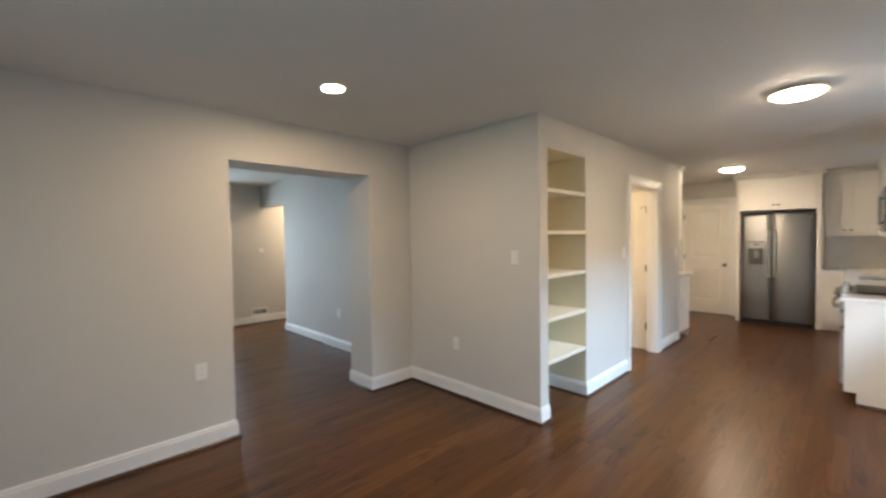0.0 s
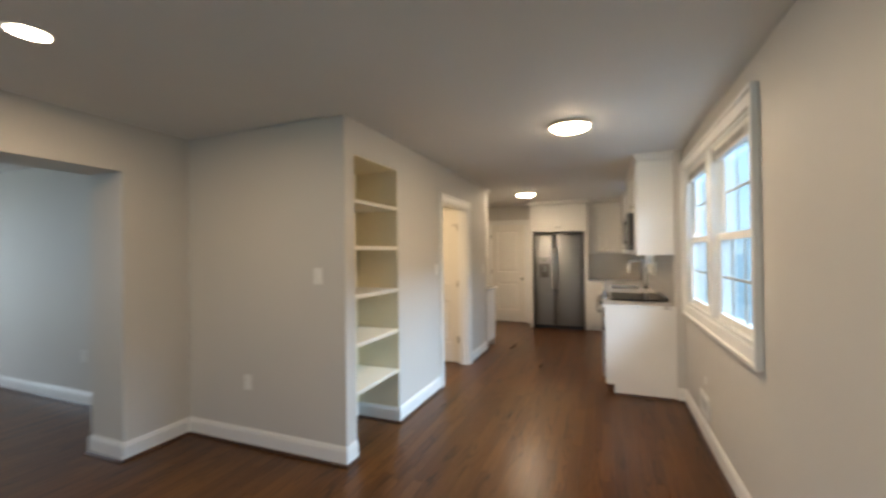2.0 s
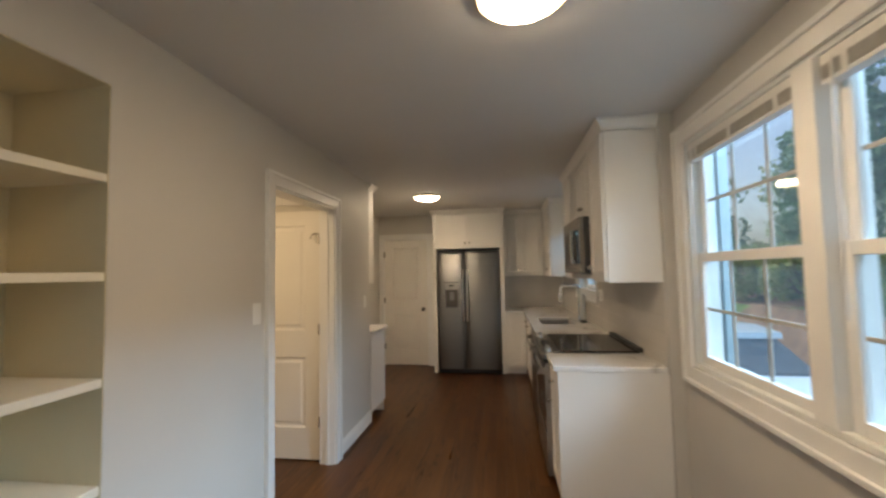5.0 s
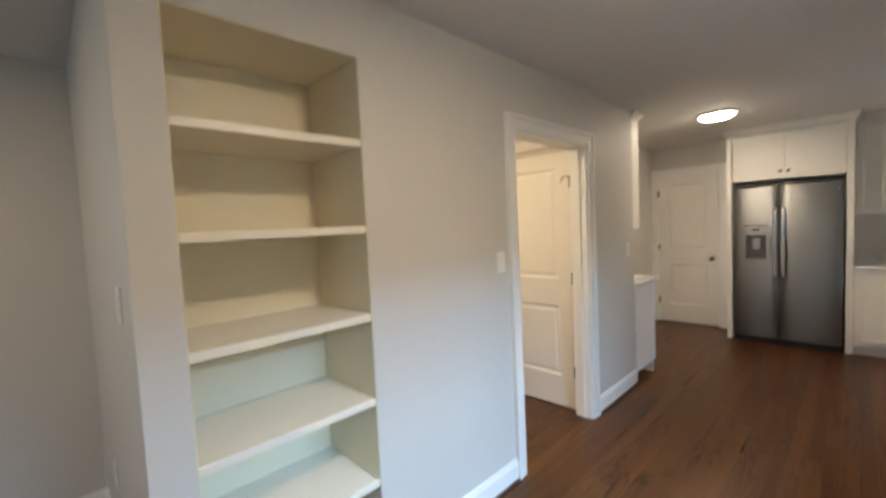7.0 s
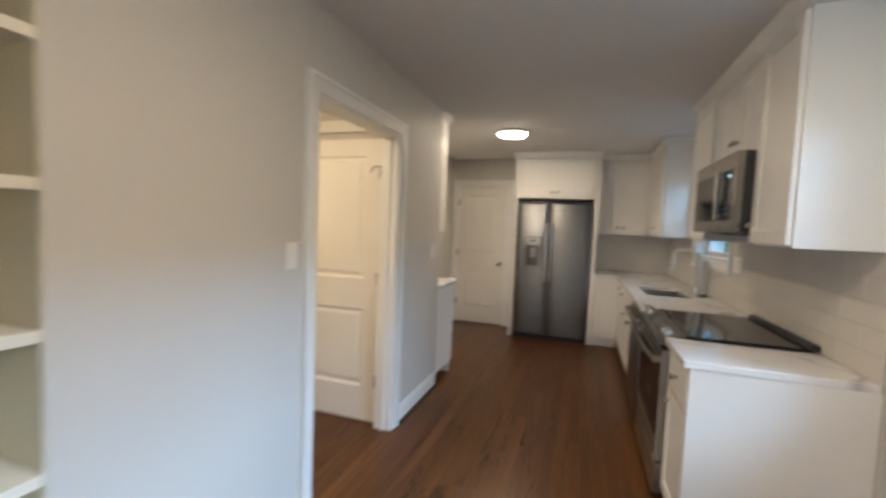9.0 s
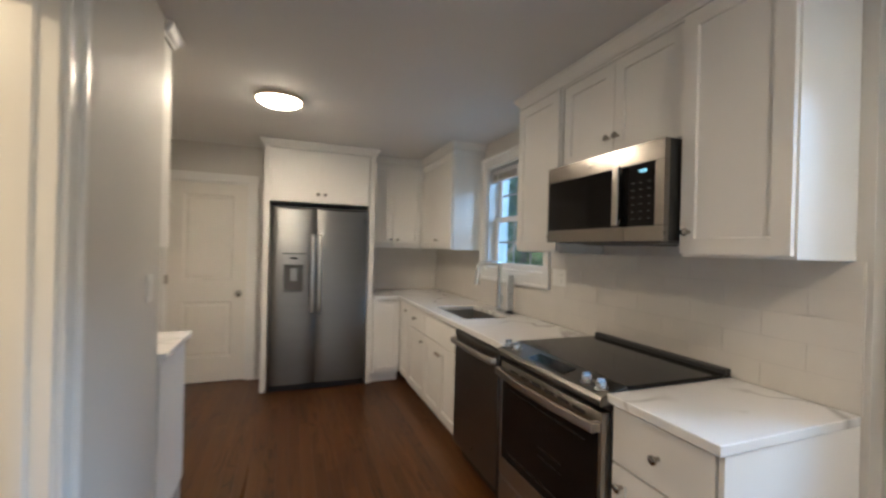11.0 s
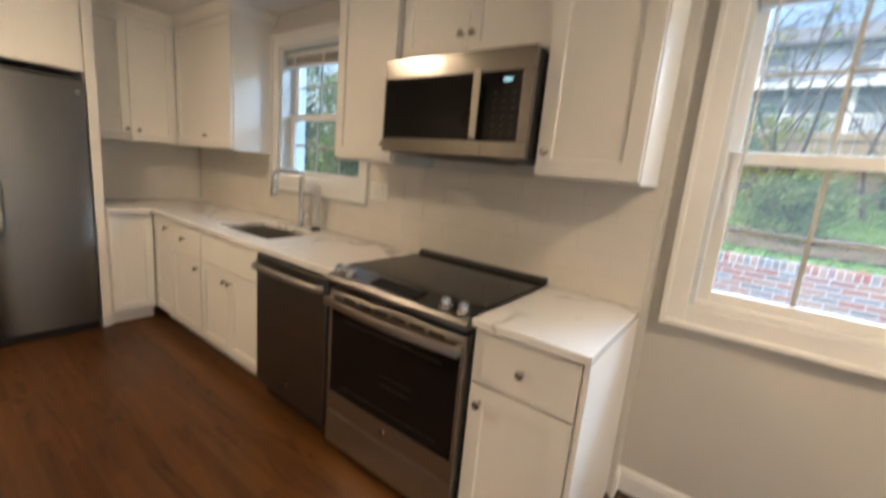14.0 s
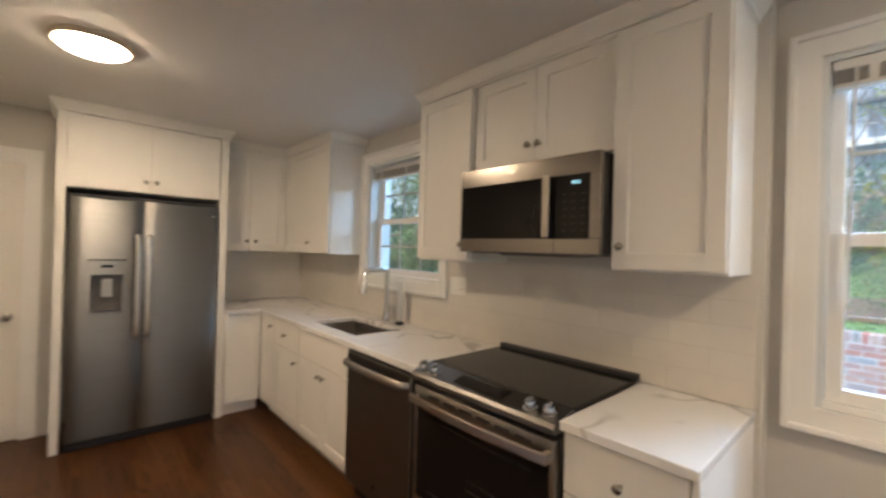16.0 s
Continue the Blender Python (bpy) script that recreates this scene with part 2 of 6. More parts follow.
def clear_glass():
    m = bpy.data.materials.new("window_glass")
    m.use_nodes = True
    n, l = m.node_tree.nodes, m.node_tree.links
    n.remove(n["Principled BSDF"])
    tr, gl, mx, lw = n.new("ShaderNodeBsdfTransparent"), n.new("ShaderNodeBsdfGlossy"), n.new("ShaderNodeMixShader"), n.new("ShaderNodeLayerWeight")
    gl.inputs["Roughness"].default_value = 0.02
    tr.inputs["Color"].default_value = (0.95, 0.975, 0.975, 1)
    lw.inputs["Blend"].default_value = 0.5
    pw, sc = n.new("ShaderNodeMath"), n.new("ShaderNodeMath")
    pw.operation, pw.inputs[1].default_value = "POWER", 5.0
    sc.operation, sc.inputs[1].default_value, sc.inputs[2].default_value = "MULTIPLY_ADD", 0.7, 0.03
    l.new(lw.outputs["Facing"], pw.inputs[0]); l.new(pw.outputs[0], sc.inputs[0])
    l.new(sc.outputs[0], mx.inputs["Fac"]); l.new(tr.outputs[0], mx.inputs[1]); l.new(gl.outputs[0], mx.inputs[2])
    # a little translucent white mixed in, painting window glare over the view
    glare_veil, haze = n.new("ShaderNodeBsdfTranslucent"), n.new("ShaderNodeMixShader")
    glare_veil.inputs["Color"].default_value = (0.9, 0.95, 0.95, 1)
    haze.inputs["Fac"].default_value = 0.015
    l.new(mx.outputs[0], haze.inputs[1]); l.new(glare_veil.outputs[0], haze.inputs[2])
    l.new(haze.outputs[0], n["Material Output"].inputs["Surface"])
    return m


M_GLASS = clear_glass()


# ---- mesh helpers ----
def box(bm, x0, x1, y0, y1, z0, z1, bevel=0.0):
    xs, ys, zs = sorted((x0, x1)), sorted((y0, y1)), sorted((z0, z1))
    v = [bm.verts.new((x, y, z)) for z in zs for y in ys for x in xs]
    f = [bm.faces.new([v[i] for i in q]) for q in ((0, 2, 3, 1), (4, 5, 7, 6), (0, 1, 5, 4), (2, 6, 7, 3), (0, 4, 6, 2), (1, 3, 7, 5))]
    if bevel:
        edges = list({e for q in f for e in q.edges})
        bmesh.ops.bevel(bm, geom=edges, offset=bevel, segments=2, affect="EDGES", profile=0.5)
    return bm


def boxes(*rows, bevel=0.0):
    bm = bmesh.new()
    for r in rows:
        box(bm, *r, bevel=bevel)
    return bm


def lathe(bm, profile, at, axis, segs=20):
    """A turned solid: profile rows (radius, height along axis) from the point at."""
    a = Vector(axis).normalized()
    u = a.orthogonal().normalized()
    w = a.cross(u)
    rings = []
    for r, h in profile:
        rings.append([bm.verts.new(Vector(at) + a * h + (u * math.cos(2 * math.pi * i / segs) + w * math.sin(2 * math.pi * i / segs)) * max(r, 1e-4)) for i in range(segs)])
    for p, q in zip(rings, rings[1:]):
        for i in range(segs):
            bm.faces.new((p[i], p[(i + 1) % segs], q[(i + 1) % segs], q[i]))
    bm.faces.new(rings[0][::-1])
    bm.faces.new(rings[-1])
    return bm


def sweep(bm, pts, r, segs=12):
    """A round bar along a line of points."""
    pts = [Vector(p) for p in pts]
    rings = []
    ref = None
    for i, p in enumerate(pts):
        d = (pts[min(i + 1, len(pts) - 1)] - pts[max(i - 1, 0)]).normalized()
        u = d.orthogonal().normalized() if ref is None else (ref - d * ref.dot(d)).normalized()
        ref = u
        w = d.cross(u)
        rings.append([bm.verts.new(p + (u * math.cos(2 * math.pi * k / segs) + w * math.sin(2 * math.pi * k / segs)) * r) for k in range(segs)])
    for a, b in zip(rings, rings[1:]):
        for k in range(segs):
            bm.faces.new((a[k], a[(k + 1) % segs], b[(k + 1) % segs], b[k]))
    bm.faces.new(rings[0][::-1])
    bm.faces.new(rings[-1])
    return bm


def moulding(bm, p0, p1, normal, profile, miter0=0.0, miter1=0.0):
    """A profile of (out, up) run from p0 to p1; out along the wall's normal. miter: how far each end grows with out."""
    p0, p1, nrm = Vector(p0), Vector(p1), Vector(normal)
    d = (p1 - p0).normalized()
    ends = []
    for p, s in ((p0, -miter0), (p1, miter1)):
        ends.append([bm.verts.new(p + nrm * o + Vector((0, 0, u)) + d * (s * o)) for o, u in profile])
    k = len(profile)
    for i in range(k):
        bm.faces.new((ends[0][i], ends[0][(i + 1) % k], ends[1][(i + 1) % k], ends[1][i]))
    bm.faces.new(ends[0][::-1])
    bm.faces.new(ends[1])
    return bm


def facing(side, at):
    """Maps (u, n, z) to the world: u along the face, n into it."""
    return {"x-": lambda u, n, z: (at + n, u, z), "x+": lambda u, n, z: (at - n, u, z),
            "y-": lambda u, n, z: (u, at + n, z), "y+": lambda u, n, z: (u, at - n, z)}[side]


def fbox(bm, f, u0, u1, n0, n1, z0, z1, bevel=0.0):
    a, b = f(u0, n0, z0), f(u1, n1, z1)
    return box(bm, a[0], b[0], a[1], b[1], a[2], b[2], bevel)


def panel_slab(bm, f, u0, u1, z0, z1, thick, panels, recess=0.007, slope=0.006, raised=0.0):
    """A slab whose front (n = 0) has sunk panels, each (u0, u1, z0, z1)."""
    us = sorted({u0, u1, *[p[i] for p in panels for i in (0, 1)]})
    zs = sorted({z0, z1, *[p[i] for p in panels for i in (2, 3)]})
    for i in range(len(us) - 1):
        for j in range(len(zs) - 1):
            a, b, c, d = us[i], us[i + 1], zs[j], zs[j + 1]
            if any(p[0] <= (a + b) / 2 <= p[1] and p[2] <= (c + d) / 2 <= p[3] for p in panels):
                continue
            bm.faces.new([bm.verts.new(f(*q)) for q in ((a, 0, c), (b, 0, c), (b, 0, d), (a, 0, d))])
    for p in panels:
        rings = [(0, 0.0), (slope, recess)]
        if raised:
            rings += [(slope + 0.018, recess), (slope + 0.034, recess - raised)]
        prev = None
        for ins, dep in rings:
            ring = [bm.verts.new(f(*q)) for q in ((p[0] + ins, dep, p[2] + ins), (p[1] - ins, dep, p[2] + ins), (p[1] - ins, dep, p[3] - ins), (p[0] + ins, dep, p[3] - ins))]
            if prev:
                for i in range(4):
                    bm.faces.new((prev[i], prev[(i + 1) % 4], ring[(i + 1) % 4], ring[i]))
            prev = ring
        bm.faces.new(prev)
    for q in (((u0, 0, z0), (u1, 0, z0), (u1, thick, z0), (u0, thick, z0)), ((u0, 0, z1), (u1, 0, z1), (u1, thick, z1), (u0, thick, z1)),
              ((u0, 0, z0), (u0, 0, z1), (u0, thick, z1), (u0, thick, z0)), ((u1, 0, z0), (u1, 0, z1), (u1, thick, z1), (u1, thick, z0)),
              ((u0, thick, z0), (u1, thick, z0), (u1, thick, z1), (u0, thick, z1))):
        bm.faces.new([bm.verts.new(f(*v)) for v in q])
    bmesh.ops.remove_doubles(bm, verts=bm.verts, dist=1e-5)
    return bm


def finish(name, bm, mat, smooth=False):
    bmesh.ops.recalc_face_normals(bm, faces=bm.faces)
    me = bpy.data.meshes.new(name)
    bm.to_mesh(me)
    bm.free()
    me.materials.append(mat)
    if smooth:
        me.shade_smooth()
        me.set_sharp_from_angle(angle=radians(35))
    return me


def solid(name, bm, mat, label="", category="", group="", kind="structure", smooth=False):
    return tagged(new(name, finish(name, bm, mat, smooth)), label, category, group, kind)


def thing(name, at, label, category, group="", kind=""):
    ob = new(name)
    ob.location = at
    ob.empty_display_size = 0.1
    return tagged(ob, label, category, group, kind)


def root_of(ob):
    while ob.parent:
        ob = ob.parent
    return ob


def part(name, bm, mat, parent, label="", smooth=False):
    """Links a bmesh, given in world places, as one mesh under a thing or under a part."""
    base = root_of(parent)
    if base.type == "EMPTY":
        bmesh.ops.translate(bm, verts=bm.verts, vec=-base.location)
    ob = new(name, finish(name, bm, mat, smooth))
    ob.parent = parent
    return tagged(ob, label)


# ---- the shell ----
XE, XK, XW = 2.385, 2.310, -1.55      # window wall, kitchen wall, opening wall
YN, YD = 6.27, 6.08                   # wall behind the counter, wall of the end door
LW = -5.75                            # far wall of the room beyond
LO = -0.03
XO = 2.51                             # outer face of the window wall

solid("wall_east", boxes(
    (XE, XO, -3.8, 0.135, LO, CEIL), (XE, XO, 0.135, 1.99, LO, 0.955), (XE, XO, 0.135, 1.99, 2.205, CEIL),
    (XE, XO, 1.99, 2.125, LO, CEIL),
    (XK, XO, 2.125, 3.925, LO, CEIL), (XK, XO, 3.925, 4.875, LO, 1.24), (XK, XO, 3.925, 4.875, 2.20, CEIL),
    (XK, XO, 4.875, YN + 0.2, LO, CEIL)), M_WALL, "greige painted outer wall with two window openings", "wall")
solid("wall_north", boxes((0.345, XK, YN, YN + 0.2, LO, CEIL)), M_WALL, "greige painted wall behind the fridge and counter", "wall")
solid("wall_north_door", boxes((-0.75, -0.59, YD, YD + 0.25, LO, CEIL), (0.15, 0.345, YD, YD + 0.25, LO, CEIL), (-0.59, 0.15, YD, YD + 0.25, 2.05, CEIL)),
      M_WALL, "greige painted wall around the end door", "wall")
solid("wall_nook_west", boxes((-0.80, -0.66, 3.57, YD, LO, CEIL)), M_WALL, "greige painted wall of the cabinet nook", "wall")
solid("wall_bookcase", boxes(
    (-0.52, 0, 0, 0.120, LO, CEIL), (-0.52, 0, 0.120, 0.775, 2.19, CEIL), (-0.52, -0.42, 0.120, 0.775, LO, 2.19),
    (-0.52, 0, 0.775, 0.82, LO, CEIL), (-0.12, 0, 0.82, 1.80, LO, CEIL), (-0.12, 0, 1.80, 2.7005, 2.045, CEIL),
    (-0.12, 0, 2.7005, 2.80, LO, CEIL), (-0.75, 0, 2.80, 3.57, LO, CEIL)), M_WALL, "greige painted wall with a shelf niche and a doorway", "wall")
solid("wall_pier", boxes((XW, -0.52, 0, 0.12, LO, CEIL)), M_WALL, "greige painted wall with a switch and an outlet", "wall")
solid("wall_west", boxes(
    (XW - 0.38, XW, -3.8, -1.745, LO, CEIL), (XW - 0.38, XW, -1.745, -0.50, 2.085, CEIL), (XW - 0.38, XW, -0.50, 0.12, LO, CEIL)),
      M_WALL, "greige painted thick wall with a wide cased opening", "wall")
solid("wall_south", boxes((XW - 0.38, -0.3, -4.0, -3.8, LO, CEIL), (1.7, XE + 0.24, -4.0, -3.8, LO, CEIL), (-0.3, 1.7, -4.0, -3.8, 2.05, CEIL)), M_WALL, "plain greige painted wall with an opening for the added glazed door", "wall")
solid("wall_living_north", boxes((-4.80, XW - 0.38, 0.07, 0.20, LO, CEIL), (LW, -4.80, 0.07, 0.20, 2.06, CEIL)), M_WALL, "greige painted wall ending at a passage", "wall")
solid("wall_living_west", boxes((LW - 0.24, LW, -4.0, -2.55, LO, CEIL), (LW - 0.24, LW, -2.55, -0.53, LO, 0.15), (LW - 0.24, LW, -2.55, -0.53, 2.08, CEIL),
      (LW - 0.24, LW, -0.53, 1.9, LO, CEIL)), M_WALL, "greige painted wall with a tall window", "wall")
solid("wall_living_south", boxes((LW - 0.24, XW - 0.38, -4.2, -4.0, LO, CEIL)), M_WALL, "plain greige painted wall", "wall")
solid("wall_passage", boxes((LW, -4.66, 1.9, 2.0, LO, CEIL), (-4.80, -4.66, 0.20, 1.9, LO, CEIL)), M_WALL, "plain greige painted passage walls", "wall")
solid("wall_back_room", boxes((-1.6, -1.5, 0.82, 2.80, LO, CEIL), (-1.5, -0.52, 0.72, 0.82, LO, CEIL), (-1.5, -0.75, 2.80, 2.9, LO, CEIL)), M_WALL, "cream painted walls of the back room", "wall")
solid("ceiling", boxes((LW - 0.24, XE + 0.24, -4.2, YN + 0.2, CEIL, CEIL + 0.15)), M_CEIL, "flat painted ceiling", "ceiling")
solid("subfloor", boxes((LW - 0.24, XE + 0.24, -4.2, YN + 0.25, -0.12, -0.03)), M_SHOE, "dark subfloor below the boards", "floor")

BASE = [(0, 0), (0.015, 0), (0.015, 0.105), (0.011, 0.111), (0.011, 0.120), (0.005, 0.133), (0, 0.133)]
SHOE = [(0.015, 0), (0.034, 0), (0.032, 0.010), (0.026, 0.016), (0.015, 0.019)]
RUNS = [  # start, end, normal, outside or inside ends
    ((XW, -3.8), (XW, -1.745), (1, 0), 0, 1), ((XW, -1.745), (XW - 0.38, -1.745), (0, 1), 1, 1), ((XW - 0.38, -0.50), (XW, -0.50), (0, -1), 1, 1),
    ((XW, -0.50), (XW, 0), (1, 0), 1, -1), ((XW, 0), (0, 0), (0, -1), -1, 1), ((0, 0), (0, 0.120), (1, 0), 1, 0),
    ((-0.42, 0.120), (-0.42, 0.775), (1, 0), -1, -1), ((-0.42, 0.775), (0, 0.775), (0, -1), -1, 1), ((0, 0.120), (-0.42, 0.120), (0, 1), 0, -1),
    ((0, 0.775), (0, 1.72), (1, 0), 1, 0), ((0, 2.7845), (0, 3.57), (1, 0), 0, 0),
    ((XE, 2.125), (XE, -3.8), (-1, 0), -1, 0), ((XK, 2.125), (XE, 2.125), (0, -1), 0, -1),
    ((-4.80, 0.07), (XW - 0.38, 0.07), (0, -1), 1, 0), ((-4.80, 0.20), (-4.80, 0.07), (-1, 0), 0, 1),
    ((LW, -0.43), (LW, 1.9), (1, 0), 0, 0), ((-0.66, 4.2), (-0.66, YD), (1, 0), 0, 0)]
for a, b, nrm, m0, m1 in RUNS:
    bm = bmesh.new()
    moulding(bm, (*a, 0.002), (*b, 0.002), (*nrm, 0), BASE, m0, m1)
    ob = solid("baseboard", bm, M_TRIM, "white painted baseboard with a stepped cap", "baseboard")
    bm = bmesh.new()
    moulding(bm, (*a, 0.002), (*b, 0.002), (*nrm, 0), SHOE, m0, m1)
    part("shoe_mould", bm, M_SHOE, ob, "dark stained quarter-round")

bm = bmesh.new()
moulding(bm, (1.745, 2.147, 0.002), (XK, 2.147, 0.002), (0, -1, 0), [(o - 0.015, u) for o, u in SHOE])
solid("trim_shoe", bm, M_SHOE, "dark stained quarter-round along the end cabinet", "trim")

# ---- windows ----
def mitred_casing(bm, side, at, u0, u1, z0, z1, w, t=0.02, band=0.016):
    """A picture-frame casing round an opening: flat boards with a raised outer band."""
    f = facing(side, at)
    for a, b, c, d in ((u0 - w, u0, z0 - w, z1 + w), (u1, u1 + w, z0 - w, z1 + w), (u0, u1, z0 - w, z0), (u0, u1, z1, z1 + w)):
        fbox(bm, f, a, b, -t, 0, c, d, 0.003)
    o = w - 0.02
    for a, b, c, d in ((u0 - w - 0.002, u0 - o, z0 - w - 0.002, z1 + w + 0.002), (u1 + o, u1 + w + 0.002, z0 - w - 0.002, z1 + w + 0.002),
                       (u0 - o, u1 + o, z0 - w - 0.002, z0 - o), (u0 - o, u1 + o, z1 + o, z1 + w + 0.002)):
        fbox(bm, f, a, b, -t - band, -t + 0.004, c, d, 0.003)
    return bm


def sash(win, name, xs, y0, y1, z0, z1, cols, rows, rail=0.042, depth=0.03, muntin=0.016):
    """One sliding sash with its panes and muntins, centred on the plane x = xs."""
    bm = bmesh.new()
    for a, b, c, d in ((y0, y0 + rail, z0, z1), (y1 - rail, y1, z0, z1), (y0 + rail, y1 - rail, z0, z0 + rail), (y0 + rail, y1 - rail, z1 - rail, z1)):
        box(bm, xs - depth / 2, xs + depth / 2, a, b, c, d, 0.003)
    s = part(name, bm, M_TRIM, win, "white painted sash")
    gy = [y0 + rail + (y1 - y0 - 2 * rail) * i / cols for i in range(cols + 1)]
    gz = [z0 + rail + (z1 - z0 - 2 * rail) * i / rows for i in range(rows + 1)]
    for y in gy[1:-1]:
        part("muntin", boxes((xs - 0.005, xs + 0.005, y - muntin / 2, y + muntin / 2, gz[0], gz[-1]), bevel=0.002), M_GRID, s)
    for z in gz[1:-1]:
        for a, b in zip(gy, gy[1:]):
            part("muntin", boxes((xs - 0.0045, xs + 0.0045, a + muntin / 2, b - muntin / 2, z - muntin / 2, z + muntin / 2), bevel=0.002), M_GRID, s)
    for a, b in zip(gy, gy[1:]):
        for c, d in zip(gz, gz[1:]):
            p = part("pane", boxes((xs - 0.002, xs + 0.002, a, b, c, d)), M_GLASS, s)
            p.visible_shadow = False


def hung_window(name, wall_x, out, y0, y1, z0, z1, units, glass, meet, cols, rows, label, casing=0.088, reach=0.125):
    """Double-hung window units in an opening of a wall whose inner face is at wall_x; out is +1 or -1 outwards."""
    win = thing(name, (wall_x, (y0 + y1) / 2, z0), label, "window", kind="structure")
    part("window_frame", mitred_casing(bmesh.new(), "x-" if out > 0 else "x+", wall_x, y0, y1, z0, z1, casing), M_TRIM, win, "white painted casing with a raised outer band")
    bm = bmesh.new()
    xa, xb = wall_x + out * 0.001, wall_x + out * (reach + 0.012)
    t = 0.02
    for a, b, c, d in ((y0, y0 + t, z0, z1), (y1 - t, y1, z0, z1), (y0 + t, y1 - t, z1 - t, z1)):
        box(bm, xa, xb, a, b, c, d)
    part("jamb", bm, M_JAMB, win, "pale cool grey jamb")
    part("window_sill", boxes((xa, xb + out * 0.03, y0 + t, y1 - t, z0, z0 + 0.025), bevel=0.003), M_TRIM, win)
    ya, yb = y0 + t, y1 - t
    mull = 0.10
    w = (yb - ya - mull * (units - 1)) / units
    for i in range(units):
        a = ya + i * (w + mull)
        b = a + w
        if i:
            part("mullion", boxes((xa - out * 0.014, xb, a - mull, a, z0 + 0.025, z1 - t), bevel=0.002), M_TRIM, win)
        gx = wall_x + out * glass
        sash(win, "upper_sash", gx + out * 0.034, a, b, meet - 0.012, z1 - t, cols, rows)
        sash(win, "lower_sash", gx, a + 0.002, b - 0.002, z0 + 0.025, meet + 0.030, cols, rows, rail=0.046)
    return win


def raised_blind(x, out, y0, y1, top, drop, wand):
    """A mini blind pulled up: headrail, packed slats, bottom rail, ladder tapes and a tilt wand."""
    b = thing("window_blind", (x, (y0 + y1) / 2, top), "white horizontal blind pulled up to the window head", "blind", "window blinds")
    part("headrail", boxes((x - 0.022, x + 0.022, y0, y1, top - 0.035, top), bevel=0.003), M_BLIND, b)
    n = int(drop / 0.0045)
    for i in range(n):
        z = top - 0.037 - i * 0.0045
        dx = 0.0015 * math.sin(i * 2.3)
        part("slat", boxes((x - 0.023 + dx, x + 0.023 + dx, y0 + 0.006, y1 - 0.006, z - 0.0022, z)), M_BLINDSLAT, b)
    zb = top - 0.037 - n * 0.0045
    part("bottom_rail", boxes((x - 0.022, x + 0.022, y0 + 0.004, y1 - 0.004, zb - 0.016, zb), bevel=0.003), M_BLIND, b)
    for k in (0.12, 0.5, 0.88):
        y = y0 + (y1 - y0) * k
        part("ladder_tape", boxes((x - out * 0.026 - 0.001, x - out * 0.026 + 0.001, y - 0.012, y + 0.012, zb - 0.012, top - 0.03)), M_BLIND, b)
    if wand:
        bm = sweep(bmesh.new(), [(x - out * 0.03, y1 - 0.06, top - 0.03), (x - out * 0.032, y1 - 0.055, top - 0.3), (x - out * 0.03, y1 - 0.05, top - wand)], 0.0045, 8)
        part("tilt_wand", bm, M_BLIND, b, smooth=True)


# darker copy of the blind white: shade between packed slats put into the colour
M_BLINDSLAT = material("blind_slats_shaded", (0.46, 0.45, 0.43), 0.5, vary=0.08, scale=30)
hung_window("window_1", XE, 1, 0.135, 1.99, 0.958, 2.205, 2, 0.045, 1.548, 3, 2, "white double window with six-over-six sashes")
raised_blind(XE + 0.028, 1, 1.118, 1.965, 2.182, 0.045, 0.85)
raised_blind(XE + 0.028, 1, 0.160, 1.007, 2.182, 0.045, 0.85)
hung_window("window_2", XK, 1, 3.925, 4.875, 1.24, 2.20, 1, 0.095, 1.70, 3, 2, "white double-hung window over the sink", reach=0.20)
raised_blind(XK + 0.06, 1, 3.95, 4.85, 2.168, 0.05, 0)
hung_window("window_3", LW, -1, -2.55, -0.53, 0.15, 2.08, 2, 0.06, 1.15, 1, 2, "tall white window facing the front lawn")
raised_blind(LW - 0.03, -1, -1.48, -0.56, 2.055, 0.04, 0)


# unseen door, assumed in the south wall so that cool light can enter
gd = thing("window_4", (0.7, -3.8, 0.0), "white glazed door, unseen, added to let in daylight", "window", kind="structure")
part("window_frame", boxes((-0.3, -0.22, -3.95, -3.82, 0.0, 2.05), (1.62, 1.7, -3.95, -3.82, 0.0, 2.05), (0.66, 0.74, -3.95, -3.82, 0.0, 2.05), (-0.22, 0.66, -3.95, -3.82, 1.97, 2.05), (0.74, 1.62, -3.95, -3.82, 1.97, 2.05), (-0.22, 0.66, -3.95, -3.82, 0.0, 0.1), (0.74, 1.62, -3.95, -3.82, 0.0, 0.1)), M_TRIM, gd)
for a, b in ((-0.22, 0.66), (0.74, 1.62)):
    part("pane", boxes((a, b, -3.89, -3.885, 0.1, 1.97)), M_GLASS, gd).visible_shadow = False

# ---- doors ----
def door_knob(bm, at, axis):
    return lathe(bm, [(0.030, 0), (0.031, 0.004), (0.027, 0.009), (0.012, 0.012), (0.011, 0.030), (0.022, 0.036), (0.028, 0.046), (0.027, 0.056), (0.018, 0.062), (0.001, 0.064)], at, axis, 24)


def two_panel_leaf(bm, f, u0, u1, z0, z1, thick):
    w = 0.13
    return panel_slab(bm, f, u0, u1, z0, z1, thick, [(u0 + w, u1 - w, z0 + 0.25, z0 + 0.815), (u0 + w, u1 - w, z0 + 1.035, z1 - 0.118)], recess=0.012, slope=0.012, raised=0.007)


def hinge(bm, x, y, z):
    sweep(bm, [(x, y, z - 0.045), (x, y, z + 0.045)], 0.006, 10)
    box(bm, x - 0.022, x - 0.006, y - 0.002, y + 0.002, z - 0.044, z + 0.044)
    return bm


CASE = 0.083
